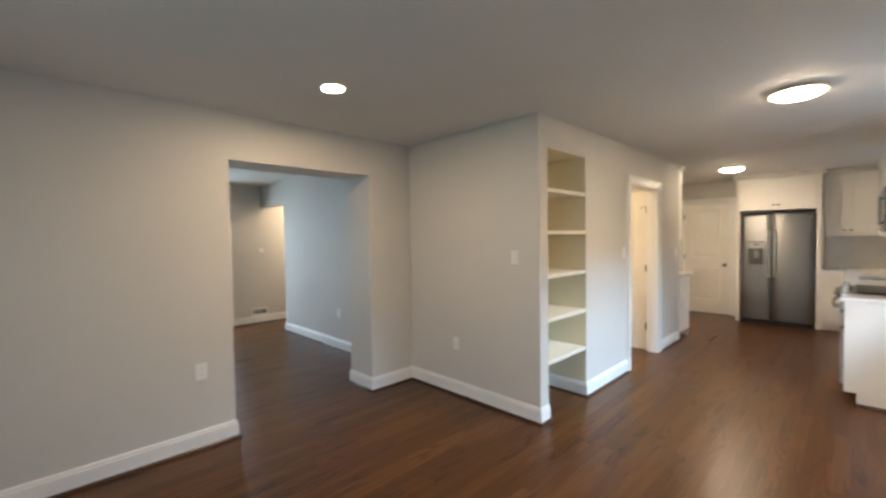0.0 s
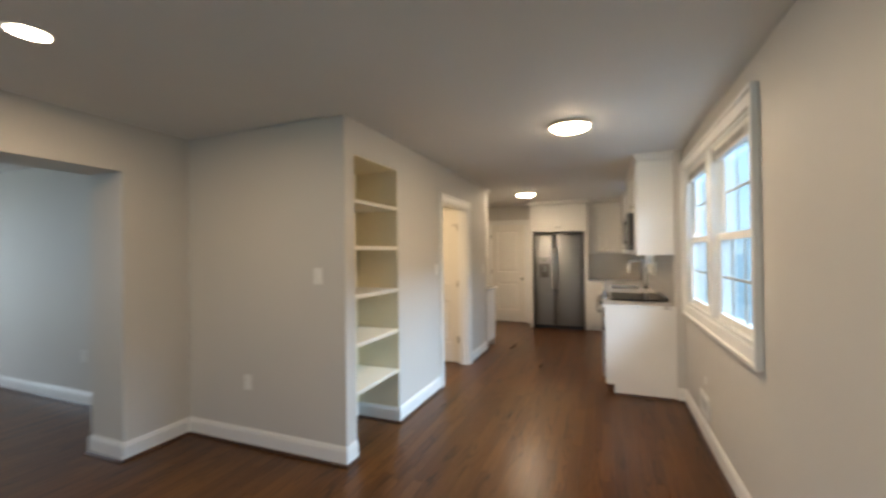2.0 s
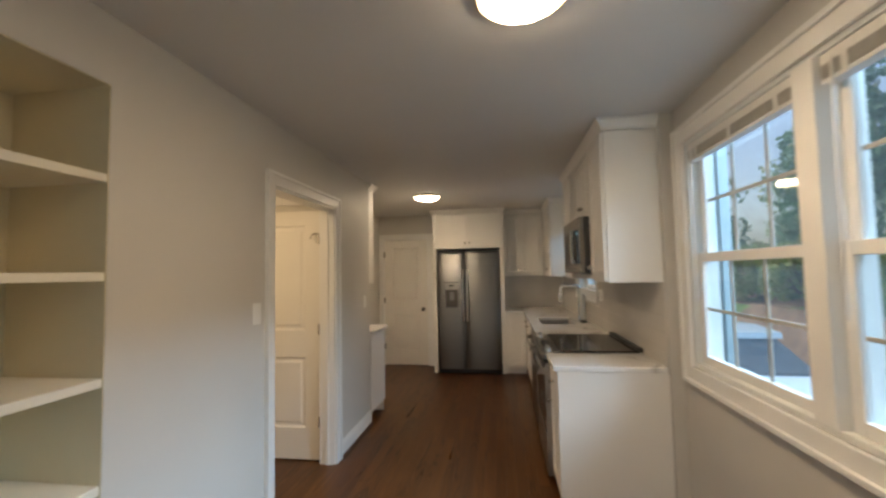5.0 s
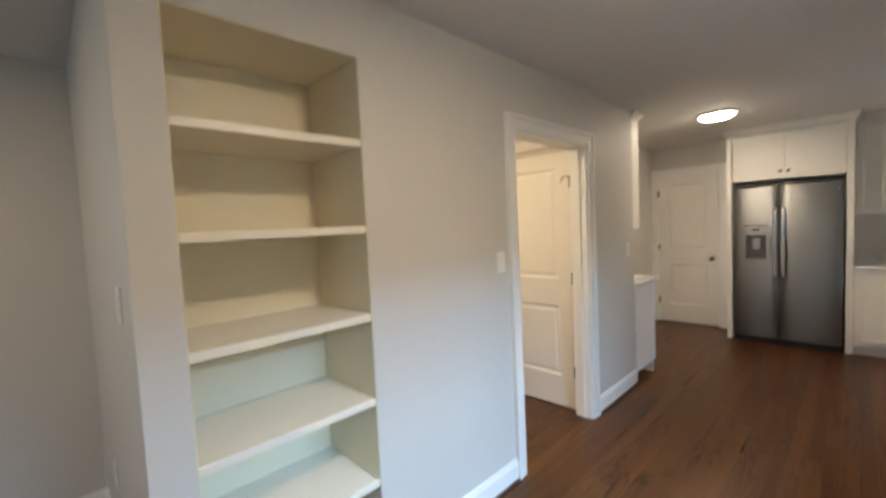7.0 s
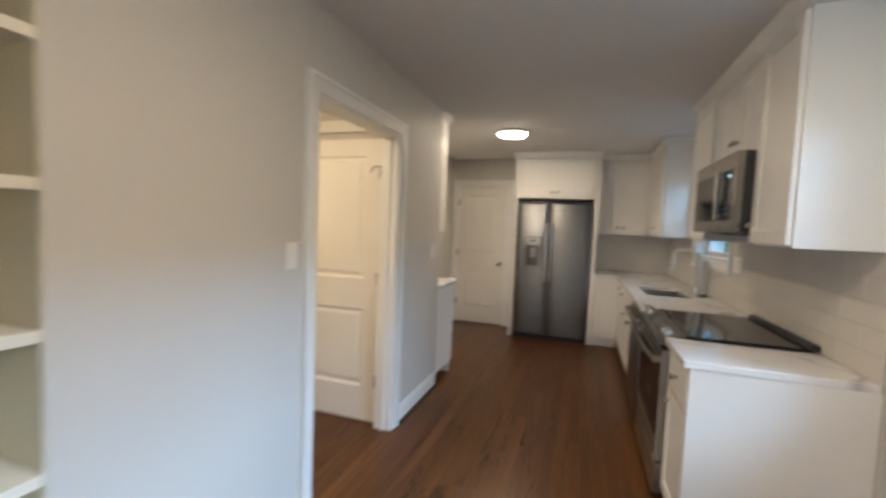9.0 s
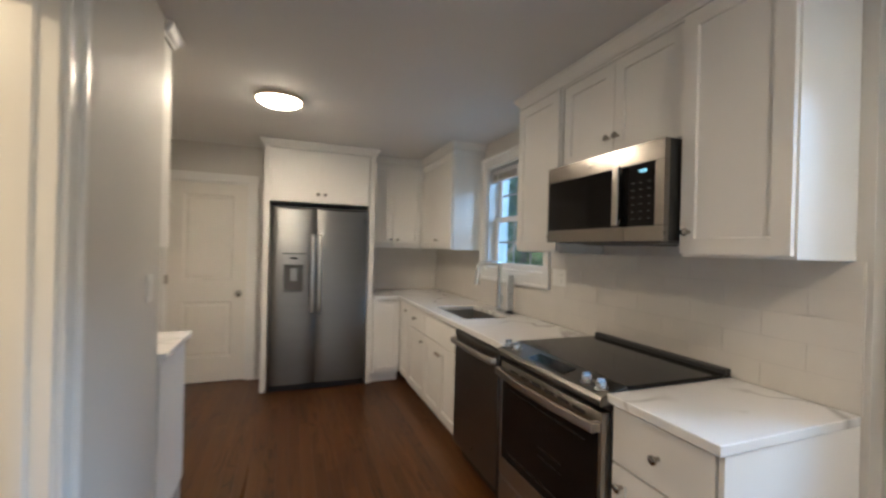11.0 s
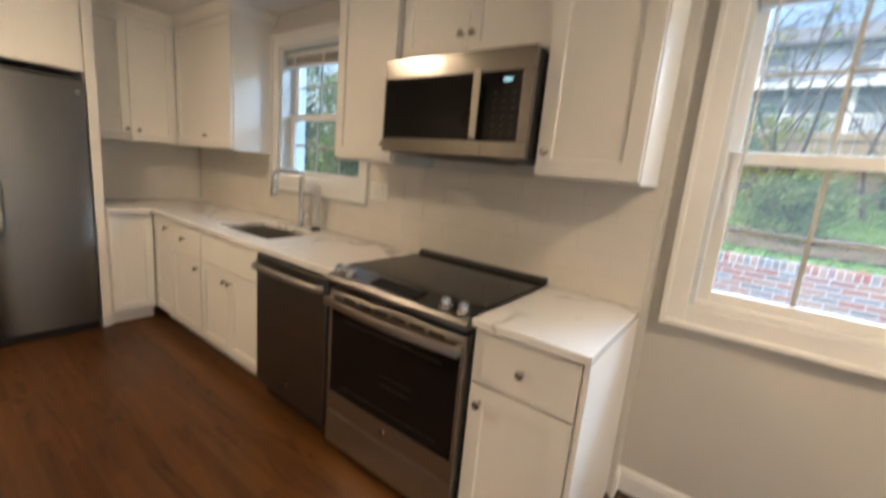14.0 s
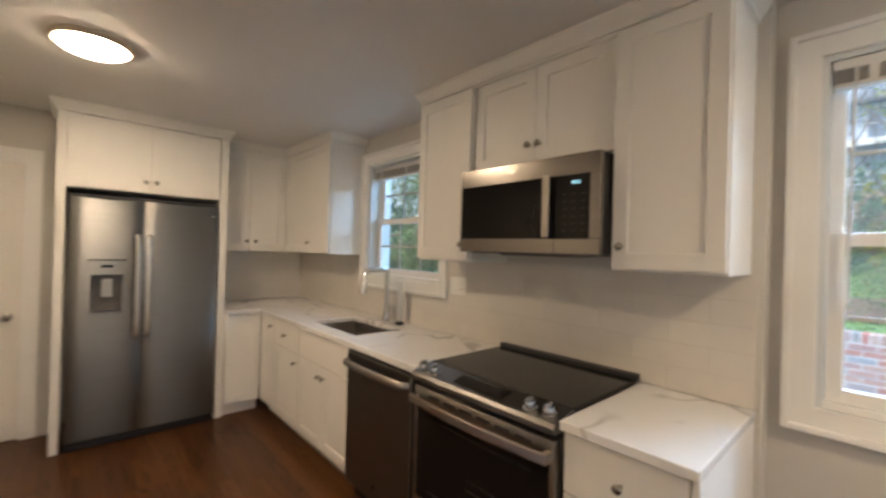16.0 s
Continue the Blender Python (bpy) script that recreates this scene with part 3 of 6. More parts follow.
# doorway in the bookcase wall, its leaf swung right back
d1 = thing("door_1", (0, 2.235, 0), "white two-panel door standing open in a white cased doorway", "door", kind="structure")
bm = bmesh.new()
for a, b, c, d in ((1.80 - CASE, 1.80, 0.002, 2.045 + CASE), (2.7005, 2.7005 + CASE, 0.002, 2.045 + CASE), (1.80, 2.7005, 2.045, 2.045 + CASE)):
    box(bm, 0, 0.018, a, b, c, d, 0.003)
for a, b, c, d in ((1.80 - CASE, 1.80 - CASE + 0.022, 0.002, 2.045 + CASE), (2.7005 + CASE - 0.022, 2.7005 + CASE, 0.002, 2.045 + CASE), (1.80 - CASE + 0.022, 2.7005 + CASE - 0.022, 2.045 + CASE - 0.022, 2.045 + CASE)):
    box(bm, 0.016, 0.028, a, b, c, d, 0.003)
part("casing", bm, M_TRIM, d1)
part("jamb", boxes((-0.125, 0.002, 1.80, 1.815, 0.002, 2.045), (-0.125, 0.002, 2.6855, 2.7005, 0.002, 2.045), (-0.125, 0.002, 1.815, 2.6855, 2.03, 2.045), (-0.07, -0.045, 1.815, 1.827, 0.002, 2.03), (-0.07, -0.045, 2.6735, 2.6855, 0.002, 2.03)), M_TRIM, d1)
leaf = part("leaf", two_panel_leaf(bmesh.new(), facing("y-", 2.7335), -0.955, -0.14, 0.012, 2.035, 0.035), M_DOOR, d1, "white two-panel leaf")
for z in (0.31, 1.055, 1.80):
    part("hinge", hinge(bmesh.new(), -0.134, 2.7295, z), M_NICKEL, leaf, "satin nickel hinge", True)
part("door_knob", door_knob(bmesh.new(), (-0.89, 2.7335, 0.93), (0, -1, 0)), M_NICKEL, leaf, "satin nickel knob", True)
part("door_stop", sweep(bmesh.new(), [(-0.15, 2.7305, 1.84), (-0.19, 2.7055, 1.84), (-0.21, 2.7015, 1.80)], 0.005, 8), M_NICKEL, leaf)
solid("trim_back_room", boxes((-1.5, -0.125, 2.775, 2.80, 2.10, 2.185), (-1.5, -0.125, 2.785, 2.80, 2.26, 2.30), bevel=0.003), M_TRIM, "white painted picture rail in the back room", "trim")

# door at the end of the kitchen
d2 = thing("door_2", (-0.22, YD, 0), "white two-panel door, closed, with a nickel knob", "door", kind="structure")
bm = bmesh.new()
for a, b, c, d in ((-0.659, -0.59, 0.002, 2.05 + CASE), (0.15, 0.15 + CASE, 0.002, 2.05 + CASE), (-0.59, 0.15, 2.05, 2.05 + CASE)):
    box(bm, a, b, YD - 0.018, YD, c, d, 0.003)
part("casing", bm, M_TRIM, d2)
part("jamb", boxes((-0.59, -0.575, YD - 0.002, YD + 0.12, 0.002, 2.05), (0.135, 0.15, YD - 0.002, YD + 0.12, 0.002, 2.05), (-0.575, 0.135, YD - 0.002, YD + 0.12, 2.035, 2.05)), M_TRIM, d2)
leaf2 = part("leaf", two_panel_leaf(bmesh.new(), facing("y-", YD + 0.004), -0.572, 0.132, 0.012, 2.032, 0.035), M_DOOR, d2, "white two-panel leaf")
for z in (0.31, 1.055, 1.80):
    part("hinge", hinge(bmesh.new(), -0.568, YD - 0.004, z), M_NICKEL, leaf2, "satin nickel hinge", True)
part("door_knob", door_knob(bmesh.new(), (0.068, YD + 0.004, 0.91), (0, -1, 0)), M_NICKEL, leaf2, "satin nickel knob", True)
solid("door_backing", boxes((-0.75, 0.345, YD + 0.25, YD + 0.3, LO, CEIL)), M_WALL, "plain wall closing the end doorway", "wall")

# ---- bookcase niche ----
niche = thing("bookcase", (-0.21, 0.44, 0), "cream painted built-in bookcase with five open shelves", "bookcase")
part("back_panel", boxes((-0.419, -0.409, 0.121, 0.774, 0.135, 2.189)), M_SHELF, niche)
part("side_panel", boxes((-0.409, -0.001, 0.121, 0.124, 0.135, 2.189)), M_SHELF, niche)
part("side_panel", boxes((-0.409, -0.001, 0.771, 0.774, 0.135, 2.189)), M_SHELF, niche)
part("top_panel", boxes((-0.409, -0.001, 0.124, 0.771, 2.186, 2.189)), M_SHELF, niche)
for z in (0.462, 0.808, 1.162, 1.522, 1.864):
    part("shelf", boxes((-0.409, -0.004, 0.1243, 0.7707, z - 0.024, z + 0.006), bevel=0.002), M_BOARD, niche, "cream-white painted shelf board")


# ---- kitchen cabinets ----
def knob(at, axis, parent):
    bm = lathe(bmesh.new(), [(0.008, 0), (0.0065, 0.004), (0.006, 0.013), (0.012, 0.018), (0.0155, 0.024), (0.0150, 0.029), (0.010, 0.032), (0.001, 0.033)], at, axis, 20)
    return part("knob", bm, M_NICKEL, parent, "satin nickel knob", True)


OUT = {"x-": (-1, 0, 0), "x+": (1, 0, 0), "y-": (0, -1, 0), "y+": (0, 1, 0)}


def front(cab, name, side, at, u0, u1, z0, z1, knob_at=None, shaker=True):
    f = facing(side, at)
    r = 0.057
    panels = [(u0 + r, u1 - r, z0 + r, z1 - r)] if shaker else []
    d = part(name, panel_slab(bmesh.new(), f, u0, u1, z0, z1, 0.02, panels, recess=0.009, slope=0.003), M_CAB, cab)
    if knob_at:
        knob(f(knob_at[0], 0, knob_at[1]), OUT[side], d)
    return d


def cabinet(name, label, side, at, u0, u1, depth, z0, z1, fronts, toe=False, group="kitchen cabinets", top=None):
    """A cabinet unit whose door faces lie in the plane at; fronts are (part name, u0, u1, z0, z1, knob, shaker)."""
    f = facing(side, at)
    base = f((u0 + u1) / 2, depth / 2, 0.002 if toe else z0)
    cab = thing(name, base, label, "cabinet", group)
    bm = bmesh.new()
    if toe:
        fbox(bm, f, u0, u1, 0.022, depth, 0.105, top or z1, 0.001)
        if top:
            fbox(bm, f, u0, u1, 0.022, 0.06, top, z1)
        part("body", bm, M_CAB, cab)
        part("toe_kick", fbox(bmesh.new(), f, u0, u1, 0.085, 0.10, 0.002, 0.105), M_CAB, cab)
    else:
        fbox(bm, f, u0, u1, 0.022, depth, z0, z1, 0.001)
        part("body", bm, M_CAB, cab)
    for row in fronts:
        front(cab, row[0], side, at, *row[1:])
    return cab


BX, UX = 1.665, 1.972
SLAB0, SLAB1 = 0.883, 0.915
DT = 0.876
BD = XK - BX - 0.002
end_cab = cabinet("base_cabinet", "white shaker end base cabinet with a drawer over a door", "x-", BX, 2.165, 2.556, BD, 0, 0.882, [
    ("drawer", 2.172, 2.550, 0.675, DT - 0.006, (2.357, 0.772), False), ("door", 2.172, 2.550, 0.118, 0.667, (2.505, 0.60))], True)
part("end_panel", boxes((1.667, XK - 0.002, 2.147, 2.164, 0.105, 0.882), (1.745, XK - 0.002, 2.147, 2.164, 0.002, 0.105), bevel=0.001), M_CAB, end_cab, "white finished end panel")
cabinet("sink_base_cabinet", "white shaker sink cabinet with a false drawer over two doors", "x-", BX, 3.978, 4.755, BD, 0, 0.882, [
    ("false_drawer_front", 3.984, 4.749, 0.675, DT - 0.006, None, False), ("door", 3.984, 4.364, 0.118, 0.667, (4.335, 0.60)), ("door", 4.368, 4.749, 0.118, 0.667, (4.397, 0.60))], True, top=0.62)
cabinet("base_cabinet", "white shaker base cabinet, drawer over door, beside the sink", "x-", BX, 4.757, 5.262, BD, 0, 0.882, [
    ("drawer", 4.763, 5.256, 0.675, DT - 0.006, (5.01, 0.772), False), ("door", 4.763, 5.256, 0.118, 0.667, (4.80, 0.60))], True)
cabinet("corner_cabinet", "white shaker corner base cabinet with a folding door", "x-", BX, 5.264, 5.578, BD, 0, 0.882, [
    ("door", 5.270, 5.570, 0.118, DT - 0.006, (5.31, 0.80))], True)
NB = 5.58
cabinet("base_cabinet", "white shaker base cabinet between the fridge and the corner", "y-", NB, 1.380, 1.664, YN - NB - 0.002, 0, 0.882, [
    ("door", 1.386, 1.658, 0.118, DT - 0.006)], True)
UD = XK - UX - 0.002
UT = 2.365
cabinet("wall_cabinet", "white shaker wall cabinet at the end beside the microwave", "x-", UX, 2.168, 2.556, UD, 1.418, UT, [("door", 2.174, 2.550, 1.430, 2.352, (2.512, 1.512))])
mwc = cabinet("wall_cabinet", "short white shaker two-door wall cabinet above the microwave", "x-", UX + 0.03, 2.558, 3.330, UD - 0.03, 1.886, UT, [
    ("door", 2.564, 2.942, 1.898, 2.352, (2.915, 1.985)), ("door", 2.946, 3.324, 1.898, 2.352, (2.973, 1.985))])
part("top_rail", boxes((UX + 0.021, UX + 0.0515, 2.558, 3.330, 2.354, 2.366)), M_CAB, mwc)
cabinet("wall_cabinet", "white shaker wall cabinet between the microwave and the window", "x-", UX, 3.332, 3.772, UD, 1.418, UT, [("door", 3.338, 3.766, 1.430, 2.352, (3.375, 1.512))])
NU = 5.90
cabinet("wall_cabinet", "white shaker corner wall cabinet beside the sink window", "x-", UX, 4.955, YN - 0.004, UD, 1.418, UT, [("door", 4.961, NU - 0.01, 1.430, 2.352, (5.33, 1.512))])
cabinet("wall_cabinet", "white shaker wall cabinet with two doors beside the fridge", "y-", NU, 1.380, UX + 0.02, YN - NU - 0.002, 1.418, UT, [
    ("door", 1.386, 1.640, 1.430, 2.352, (1.612, 1.512)), ("door", 1.644, UX - 0.008, 1.430, 2.352, (1.690, 1.512))])
CROWN = [(0, 0), (0.008, 0), (0.010, 0.014), (0.026, 0.034), (0.036, 0.052), (0.040, 0.056), (0.040, 0.072), (0, 0.072)]


def crown(p0, p1, normal, m0, m1):
    solid("crown_moulding", moulding(bmesh.new(), p0, p1, normal, CROWN, m0, m1), M_CAB, "white crown moulding above the cabinets", "trim")


ZC = 2.3665
crown((UX + 0.02, 2.168, ZC), (UX + 0.02, 3.772, ZC), (-1, 0, 0), 1, 1)
crown((XK, 2.168, ZC), (UX + 0.02, 2.168, ZC), (0, -1, 0), 0, 1)
crown((UX + 0.02, 3.772, ZC), (XK, 3.772, ZC), (0, 1, 0), 1, 0)
crown((XK, 4.955, ZC), (UX + 0.02, 4.955, ZC), (0, -1, 0), 0, 1)
crown((UX + 0.02, 4.955, ZC), (UX + 0.02, NU + 0.02, ZC), (-1, 0, 0), 1, -1)
crown((UX + 0.02, NU + 0.02, ZC), (1.376, NU + 0.02, ZC), (0, -1, 0), -1, 0)

# fridge surround
FY = 5.625
surround = thing("fridge_surround", (0.84, 5.95, 0.002), "white panelled fridge surround with a two-door cabinet on top", "cabinet", "kitchen cabinets")
part("side_panel", boxes((0.310, 0.362, FY, YD - 0.022, 0.002, UT), bevel=0.002), M_CAB, surround)
part("side_panel", boxes((1.318, 1.376, FY, YN - 0.003, 0.002, UT), bevel=0.002), M_CAB, surround)
part("body", boxes((0.363, 1.317, FY + 0.022, YD - 0.022, 1.845, UT)), M_CAB, surround)
front(surround, "door", "y-", FY, 0.372, 0.836, 1.852, 2.352, (0.805, 1.93), False)
front(surround, "door", "y-", FY, 0.840, 1.308, 1.852, 2.352, (0.871, 1.93), False)
crown((1.376, FY, ZC), (0.310, FY, ZC), (0, -1, 0), 1, 1)
crown((0.310, FY, ZC), (0.310, YD, ZC), (-1, 0, 0), 1, 0)
crown((1.376, NU + 0.02, ZC), (1.376, FY, ZC), (1, 0, 0), 0, 1)

# nook cabinets, facing the end door
nook = cabinet("base_cabinet", "white base cabinet in the nook beside the end door", "y+", 4.075, -0.655, 0.012, 0.50, 0, 0.882, [("door", -0.645, -0.325, 0.118, DT - 0.006), ("door", -0.320, 0.004, 0.118, DT - 0.006)], True)
cabinet("wall_cabinet", "white wall cabinet in the nook beside the end door", "y+", 3.775, -0.655, -0.012, 0.203, 1.40, UT, [("door", -0.645, -0.335, 1.412, 2.352), ("door", -0.330, -0.018, 1.412, 2.352)])
crown((-0.012, 3.574, ZC), (-0.012, 3.755, ZC), (1, 0, 0), 0, 1)
crown((-0.012, 3.755, ZC), (-0.655, 3.755, ZC), (0, 1, 0), 1, 0)
tagged(new("nook_countertop", finish("nook_countertop", boxes((-0.657, 0.035, 3.574, 4.105, SLAB0, SLAB1), bevel=0.003), M_QUARTZ)), "white quartz countertop with grey veins in the nook", "countertop")

# ---- worktops ----
SX0, SX1, SY0, SY1 = 1.765, 2.13, 4.11, 4.75
CF = 1.642

tagged(new("countertop", finish("countertop", boxes((CF, XK - 0.010, 2.142, 2.559, SLAB0, SLAB1), bevel=0.003), M_QUARTZ)), "white quartz countertop with grey veins at the end of the run", "countertop")
bm = bmesh.new()
us, vs = [CF, SX0, SX1, XK - 0.010], [3.336, SY0, SY1, 5.552, YN - 0.010]
for z in (SLAB0, SLAB1):
    for i in range(3):
        for j in range(4):
            if not (i == 1 and j == 1):
                bm.faces.new([bm.verts.new(p) for p in ((us[i], vs[j], z), (us[i + 1], vs[j], z), (us[i + 1], vs[j + 1], z), (us[i], vs[j + 1], z))])
    bm.faces.new([bm.verts.new(p) for p in ((1.380, 5.552, z), (CF, 5.552, z), (CF, YN - 0.010, z), (1.380, YN - 0.010, z))])
bmesh.ops.remove_doubles(bm, verts=bm.verts, dist=1e-5)
loose = [e for e in bm.edges if e.is_boundary and e.verts[0].co.z > SLAB0 + 0.01]
low = {(round(v.co.x, 4), round(v.co.y, 4)): v for v in bm.verts if v.co.z < SLAB0 + 0.01}
for e in loose:
    a, b = e.verts
    bm.faces.new((a, b, low[(round(b.co.x, 4), round(b.co.y, 4))], low[(round(a.co.x, 4), round(a.co.y, 4))]))
bmesh.ops.recalc_face_normals(bm, faces=bm.faces)
sharp = [e for e in bm.edges if len(e.link_faces) == 2 and e.calc_face_angle() > 1 and min(v.co.z for v in e.verts) > SLAB0 + 0.01]
bmesh.ops.bevel(bm, geom=sharp, offset=0.003, segments=2, affect="EDGES", profile=0.5)
tagged(new("countertop", finish("countertop", bm, M_QUARTZ)), "white quartz L-shaped countertop with grey veins", "countertop")

sink = thing("kitchen_sink", ((SX0 + SX1) / 2, (SY0 + SY1) / 2, 0.66), "undermount stainless steel single-bowl sink", "sink")
bm = bmesh.new()
g = 0.004
o = [(SX0 - g, SY0 - g), (SX1 + g, SY0 - g), (SX1 + g, SY1 + g), (SX0 - g, SY1 + g)]
prev = None
for ins, z in ((-0.018, 0.882), (0, 0.882), (0.004, 0.70), (0.022, 0.676)):
    ring = [bm.verts.new((x + ins * (1 if x < 1.95 else -1), y + ins * (1 if y < 4.4 else -1), z)) for x, y in o]
    if prev:
        for i in range(4):
            bm.faces.new((prev[i], prev[(i + 1) % 4], ring[(i + 1) % 4], ring[i]))
    prev = ring
bm.faces.new(prev)
part("bowl", bm, M_STEELR, sink)
part("drain", lathe(bmesh.new(), [(0.045, 0), (0.045, 0.003), (0.036, 0.004), (0.03, 0.001), (0.001, 0.001)], (2.03, 4.42, 0.677), (0, 0, 1), 24), M_CHROME, sink, smooth=True)

faucet = thing("kitchen_faucet", (2.215, 4.43, 0.915), "tall polished chrome pull-down faucet behind the sink", "faucet")
fx, fy = 2.215, 4.43
part("base", lathe(bmesh.new(), [(0.030, 0), (0.030, 0.006), (0.023, 0.010), (0.022, 0.10), (0.018, 0.11), (0.001, 0.112)], (fx, fy, 0.915), (0, 0, 1), 24), M_CHROME, faucet, smooth=True)
arc = [(fx, fy, 1.02), (fx, fy, 1.20), (fx, fy, 1.27)]
for i in range(1, 7):
    a = math.pi / 2 * i / 6
    arc.append((fx - 0.045 * (1 - math.cos(a)), fy, 1.27 + 0.045 * math.sin(a)))
arc += [(fx - 0.10, fy, 1.316), (fx - 0.16, fy, 1.314)]
for i in range(1, 7):
    a = math.pi / 2 * i / 6
    arc.append((fx - 0.16 - 0.045 * math.sin(a), fy, 1.269 + 0.045 * math.cos(a)))
arc.append((fx - 0.205, fy, 1.24))
part("spout", sweep(bmesh.new(), arc, 0.0185, 16), M_CHROME, faucet, smooth=True)
part("spray_head", lathe(bmesh.new(), [(0.020, 0), (0.024, 0.01), (0.026, 0.085), (0.023, 0.11), (0.001, 0.111)], (fx - 0.205, fy, 1.245), (-0.06, 0, -1), 20), M_CHROME, faucet, smooth=True)
part("lever", sweep(bmesh.new(), [(fx, fy - 0.018, 0.985), (fx, fy - 0.05, 0.99), (fx, fy - 0.06, 1.01), (fx - 0.005, fy - 0.065, 1.06)], 0.007, 10), M_CHROME, faucet, smooth=True)
soap = thing("soap_dispenser", (2.225, 4.27, 0.915), "slim tap in a frosted plastic sleeve on a black base", "dispenser")
part("base", lathe(bmesh.new(), [(0.036, 0), (0.036, 0.008), (0.026, 0.014), (0.020, 0.03)], (2.225, 4.27, 0.915), (0, 0, 1), 24), M_BLACKP, soap, "black base ring", True)
part("sleeve", lathe(bmesh.new(), [(0.024, 0), (0.027, 0.02), (0.027, 0.20), (0.025, 0.27), (0.022, 0.282), (0.020, 0.276), (0.001, 0.27)], (2.225, 4.27, 0.942), (0, 0, 1), 24), M_FROST, soap, "frosted plastic sleeve", True)

# ---- refrigerator ----
fr = thing("refrigerator", (0.84, 6.0, 0.002), "stainless steel side-by-side refrigerator with a dispenser in the freezer door", "refrigerator")
DF = 5.585     # fridge door front
part("cabinet_body", boxes((0.385, 1.300, 5.66, YN - 0.02, 0.03, 1.775), bevel=0.004), M_GREYP, fr, "dark grey fridge body")
part("kick_grille", boxes((0.385, 1.300, 5.625, 5.66, 0.004, 0.062), bevel=0.003), M_BLACKP, fr, "black kick grille")
part("hinge_cover", boxes((0.385, 1.300, 5.63, 5.70, 1.776, 1.806), bevel=0.006), M_BLACKP, fr, "black hinge cover strip")


dx0, dx1, dz0, dz1 = 0.487, 0.700, 0.955, 1.335


def fridge_door(u0, u1, hole=None):
    """A door with a softly bowed front; hole (u0, u1, z0, z1) is a recess through the front skin."""
    bm = bmesh.new()
    us_ = [u0 + (u1 - u0) * i / 12 for i in range(13)]
    zs_ = [0.085, 1.755]
    if hole:
        us_ = sorted({*[u for u in us_ if abs(u - hole[0]) > 0.012 and abs(u - hole[1]) > 0.012], hole[0], hole[1]})
        zs_ = [0.085, hole[2], hole[3], 1.755]

    def skin(u):
        k = (u - u0) / (u1 - u0)
        return DF + (0.012 if k < 0.001 or k > 0.999 else 0.0) - 0.010 * (1 - (2 * k - 1) ** 2), 1.785 - 0.012 * (1 - (2 * k - 1) ** 2)
    quad = lambda *ps: bm.faces.new([bm.verts.new(p) for p in ps])
    for a, b in zip(us_, us_[1:]):
        (ya, ta), (yb, tb) = skin(a), skin(b)
        for c, d in zip(zs_, zs_[1:]):
            if hole and hole[0] <= (a + b) / 2 <= hole[1] and hole[2] <= (c + d) / 2 <= hole[3]:
                continue
            quad((a, ya, c), (b, yb, c), (b, yb, d), (a, ya, d))
        quad((a, ya, 1.755), (b, yb, 1.755), (b, yb + 0.012, tb), (a, ya + 0.012, ta))
        quad((a, ya + 0.012, ta), (b, yb + 0.012, tb), (b, 5.655, tb), (a, 5.655, ta))
        quad((a, ya, 0.085), (b, yb, 0.085), (b, yb + 0.01, 0.07), (a, ya + 0.01, 0.07))
        quad((a, ya + 0.01, 0.07), (b, yb + 0.01, 0.07), (b, 5.655, 0.07), (a, 5.655, 0.07))
        quad((a, 5.655, 0.07), (b, 5.655, 0.07), (b, 5.655, tb), (a, 5.655, ta))
    for u in (u0, u1):
        y_, t_ = skin(u)
        bm.faces.new([bm.verts.new(p) for p in ((u, y_ + 0.01, 0.07), (u, y_, 0.085), (u, y_, 1.755), (u, y_ + 0.012, t_), (u, 5.655, t_), (u, 5.655, 0.07))])
    bmesh.ops.remove_doubles(bm, verts=bm.verts, dist=1e-5)
    return bm


def bar_handle(x):
    bm = bmesh.new()
    pts = [(x, DF - 0.003, 1.52), (x, DF - 0.035, 1.505), (x, DF - 0.050, 1.45)]
    pts += [(x, DF - 0.050 - 0.006 * math.sin(math.pi * i / 8), 1.45 - 0.60 * i / 8) for i in range(1, 8)]
    pts += [(x, DF - 0.050, 0.85), (x, DF - 0.035, 0.795), (x, DF - 0.003, 0.78)]
    sweep(bm, pts, 0.017, 14)
    return bm


ld = part("freezer_door", fridge_door(0.385, 0.796, (dx0 + 0.016, dx1 - 0.016, dz0 + 0.022, 1.235)), M_STEEL, fr, "brushed stainless freezer door", True)
rd = part("fridge_door", fridge_door(0.802, 1.300), M_STEEL, fr, "brushed stainless fridge door", True)
part("handle", bar_handle(0.765), M_BRIGHT, ld, "bright steel bar handle", True)
part("handle", bar_handle(0.832), M_BRIGHT, rd, "bright steel bar handle", True)
py = DF - 0.018
part("dispenser", boxes((dx0, dx1, py, py + 0.02, 1.235, dz1), (dx0, dx0 + 0.016, py, py + 0.02, dz0, 1.235), (dx1 - 0.016, dx1, py, py + 0.02, dz0, 1.235), (dx0 + 0.016, dx1 - 0.016, py, py + 0.02, dz0, dz0 + 0.022), bevel=0.003), M_STEEL, ld, "steel dispenser frame")
part("dispenser_recess", boxes((dx0 + 0.012, dx1 - 0.012, 5.640, 5.648, dz0 + 0.018, 1.239), (dx0 + 0.010, dx0 + 0.016, py + 0.012, 5.64, dz0 + 0.018, 1.239), (dx1 - 0.016, dx1 - 0.010, py + 0.012, 5.64, dz0 + 0.018, 1.239), (dx0 + 0.016, dx1 - 0.016, py + 0.012, 5.64, 1.235, 1.239), (dx0 + 0.016, dx1 - 0.016, py + 0.012, 5.64, dz0 + 0.018, dz0 + 0.022)), M_RECESS, ld, "grey-brown dispenser recess")
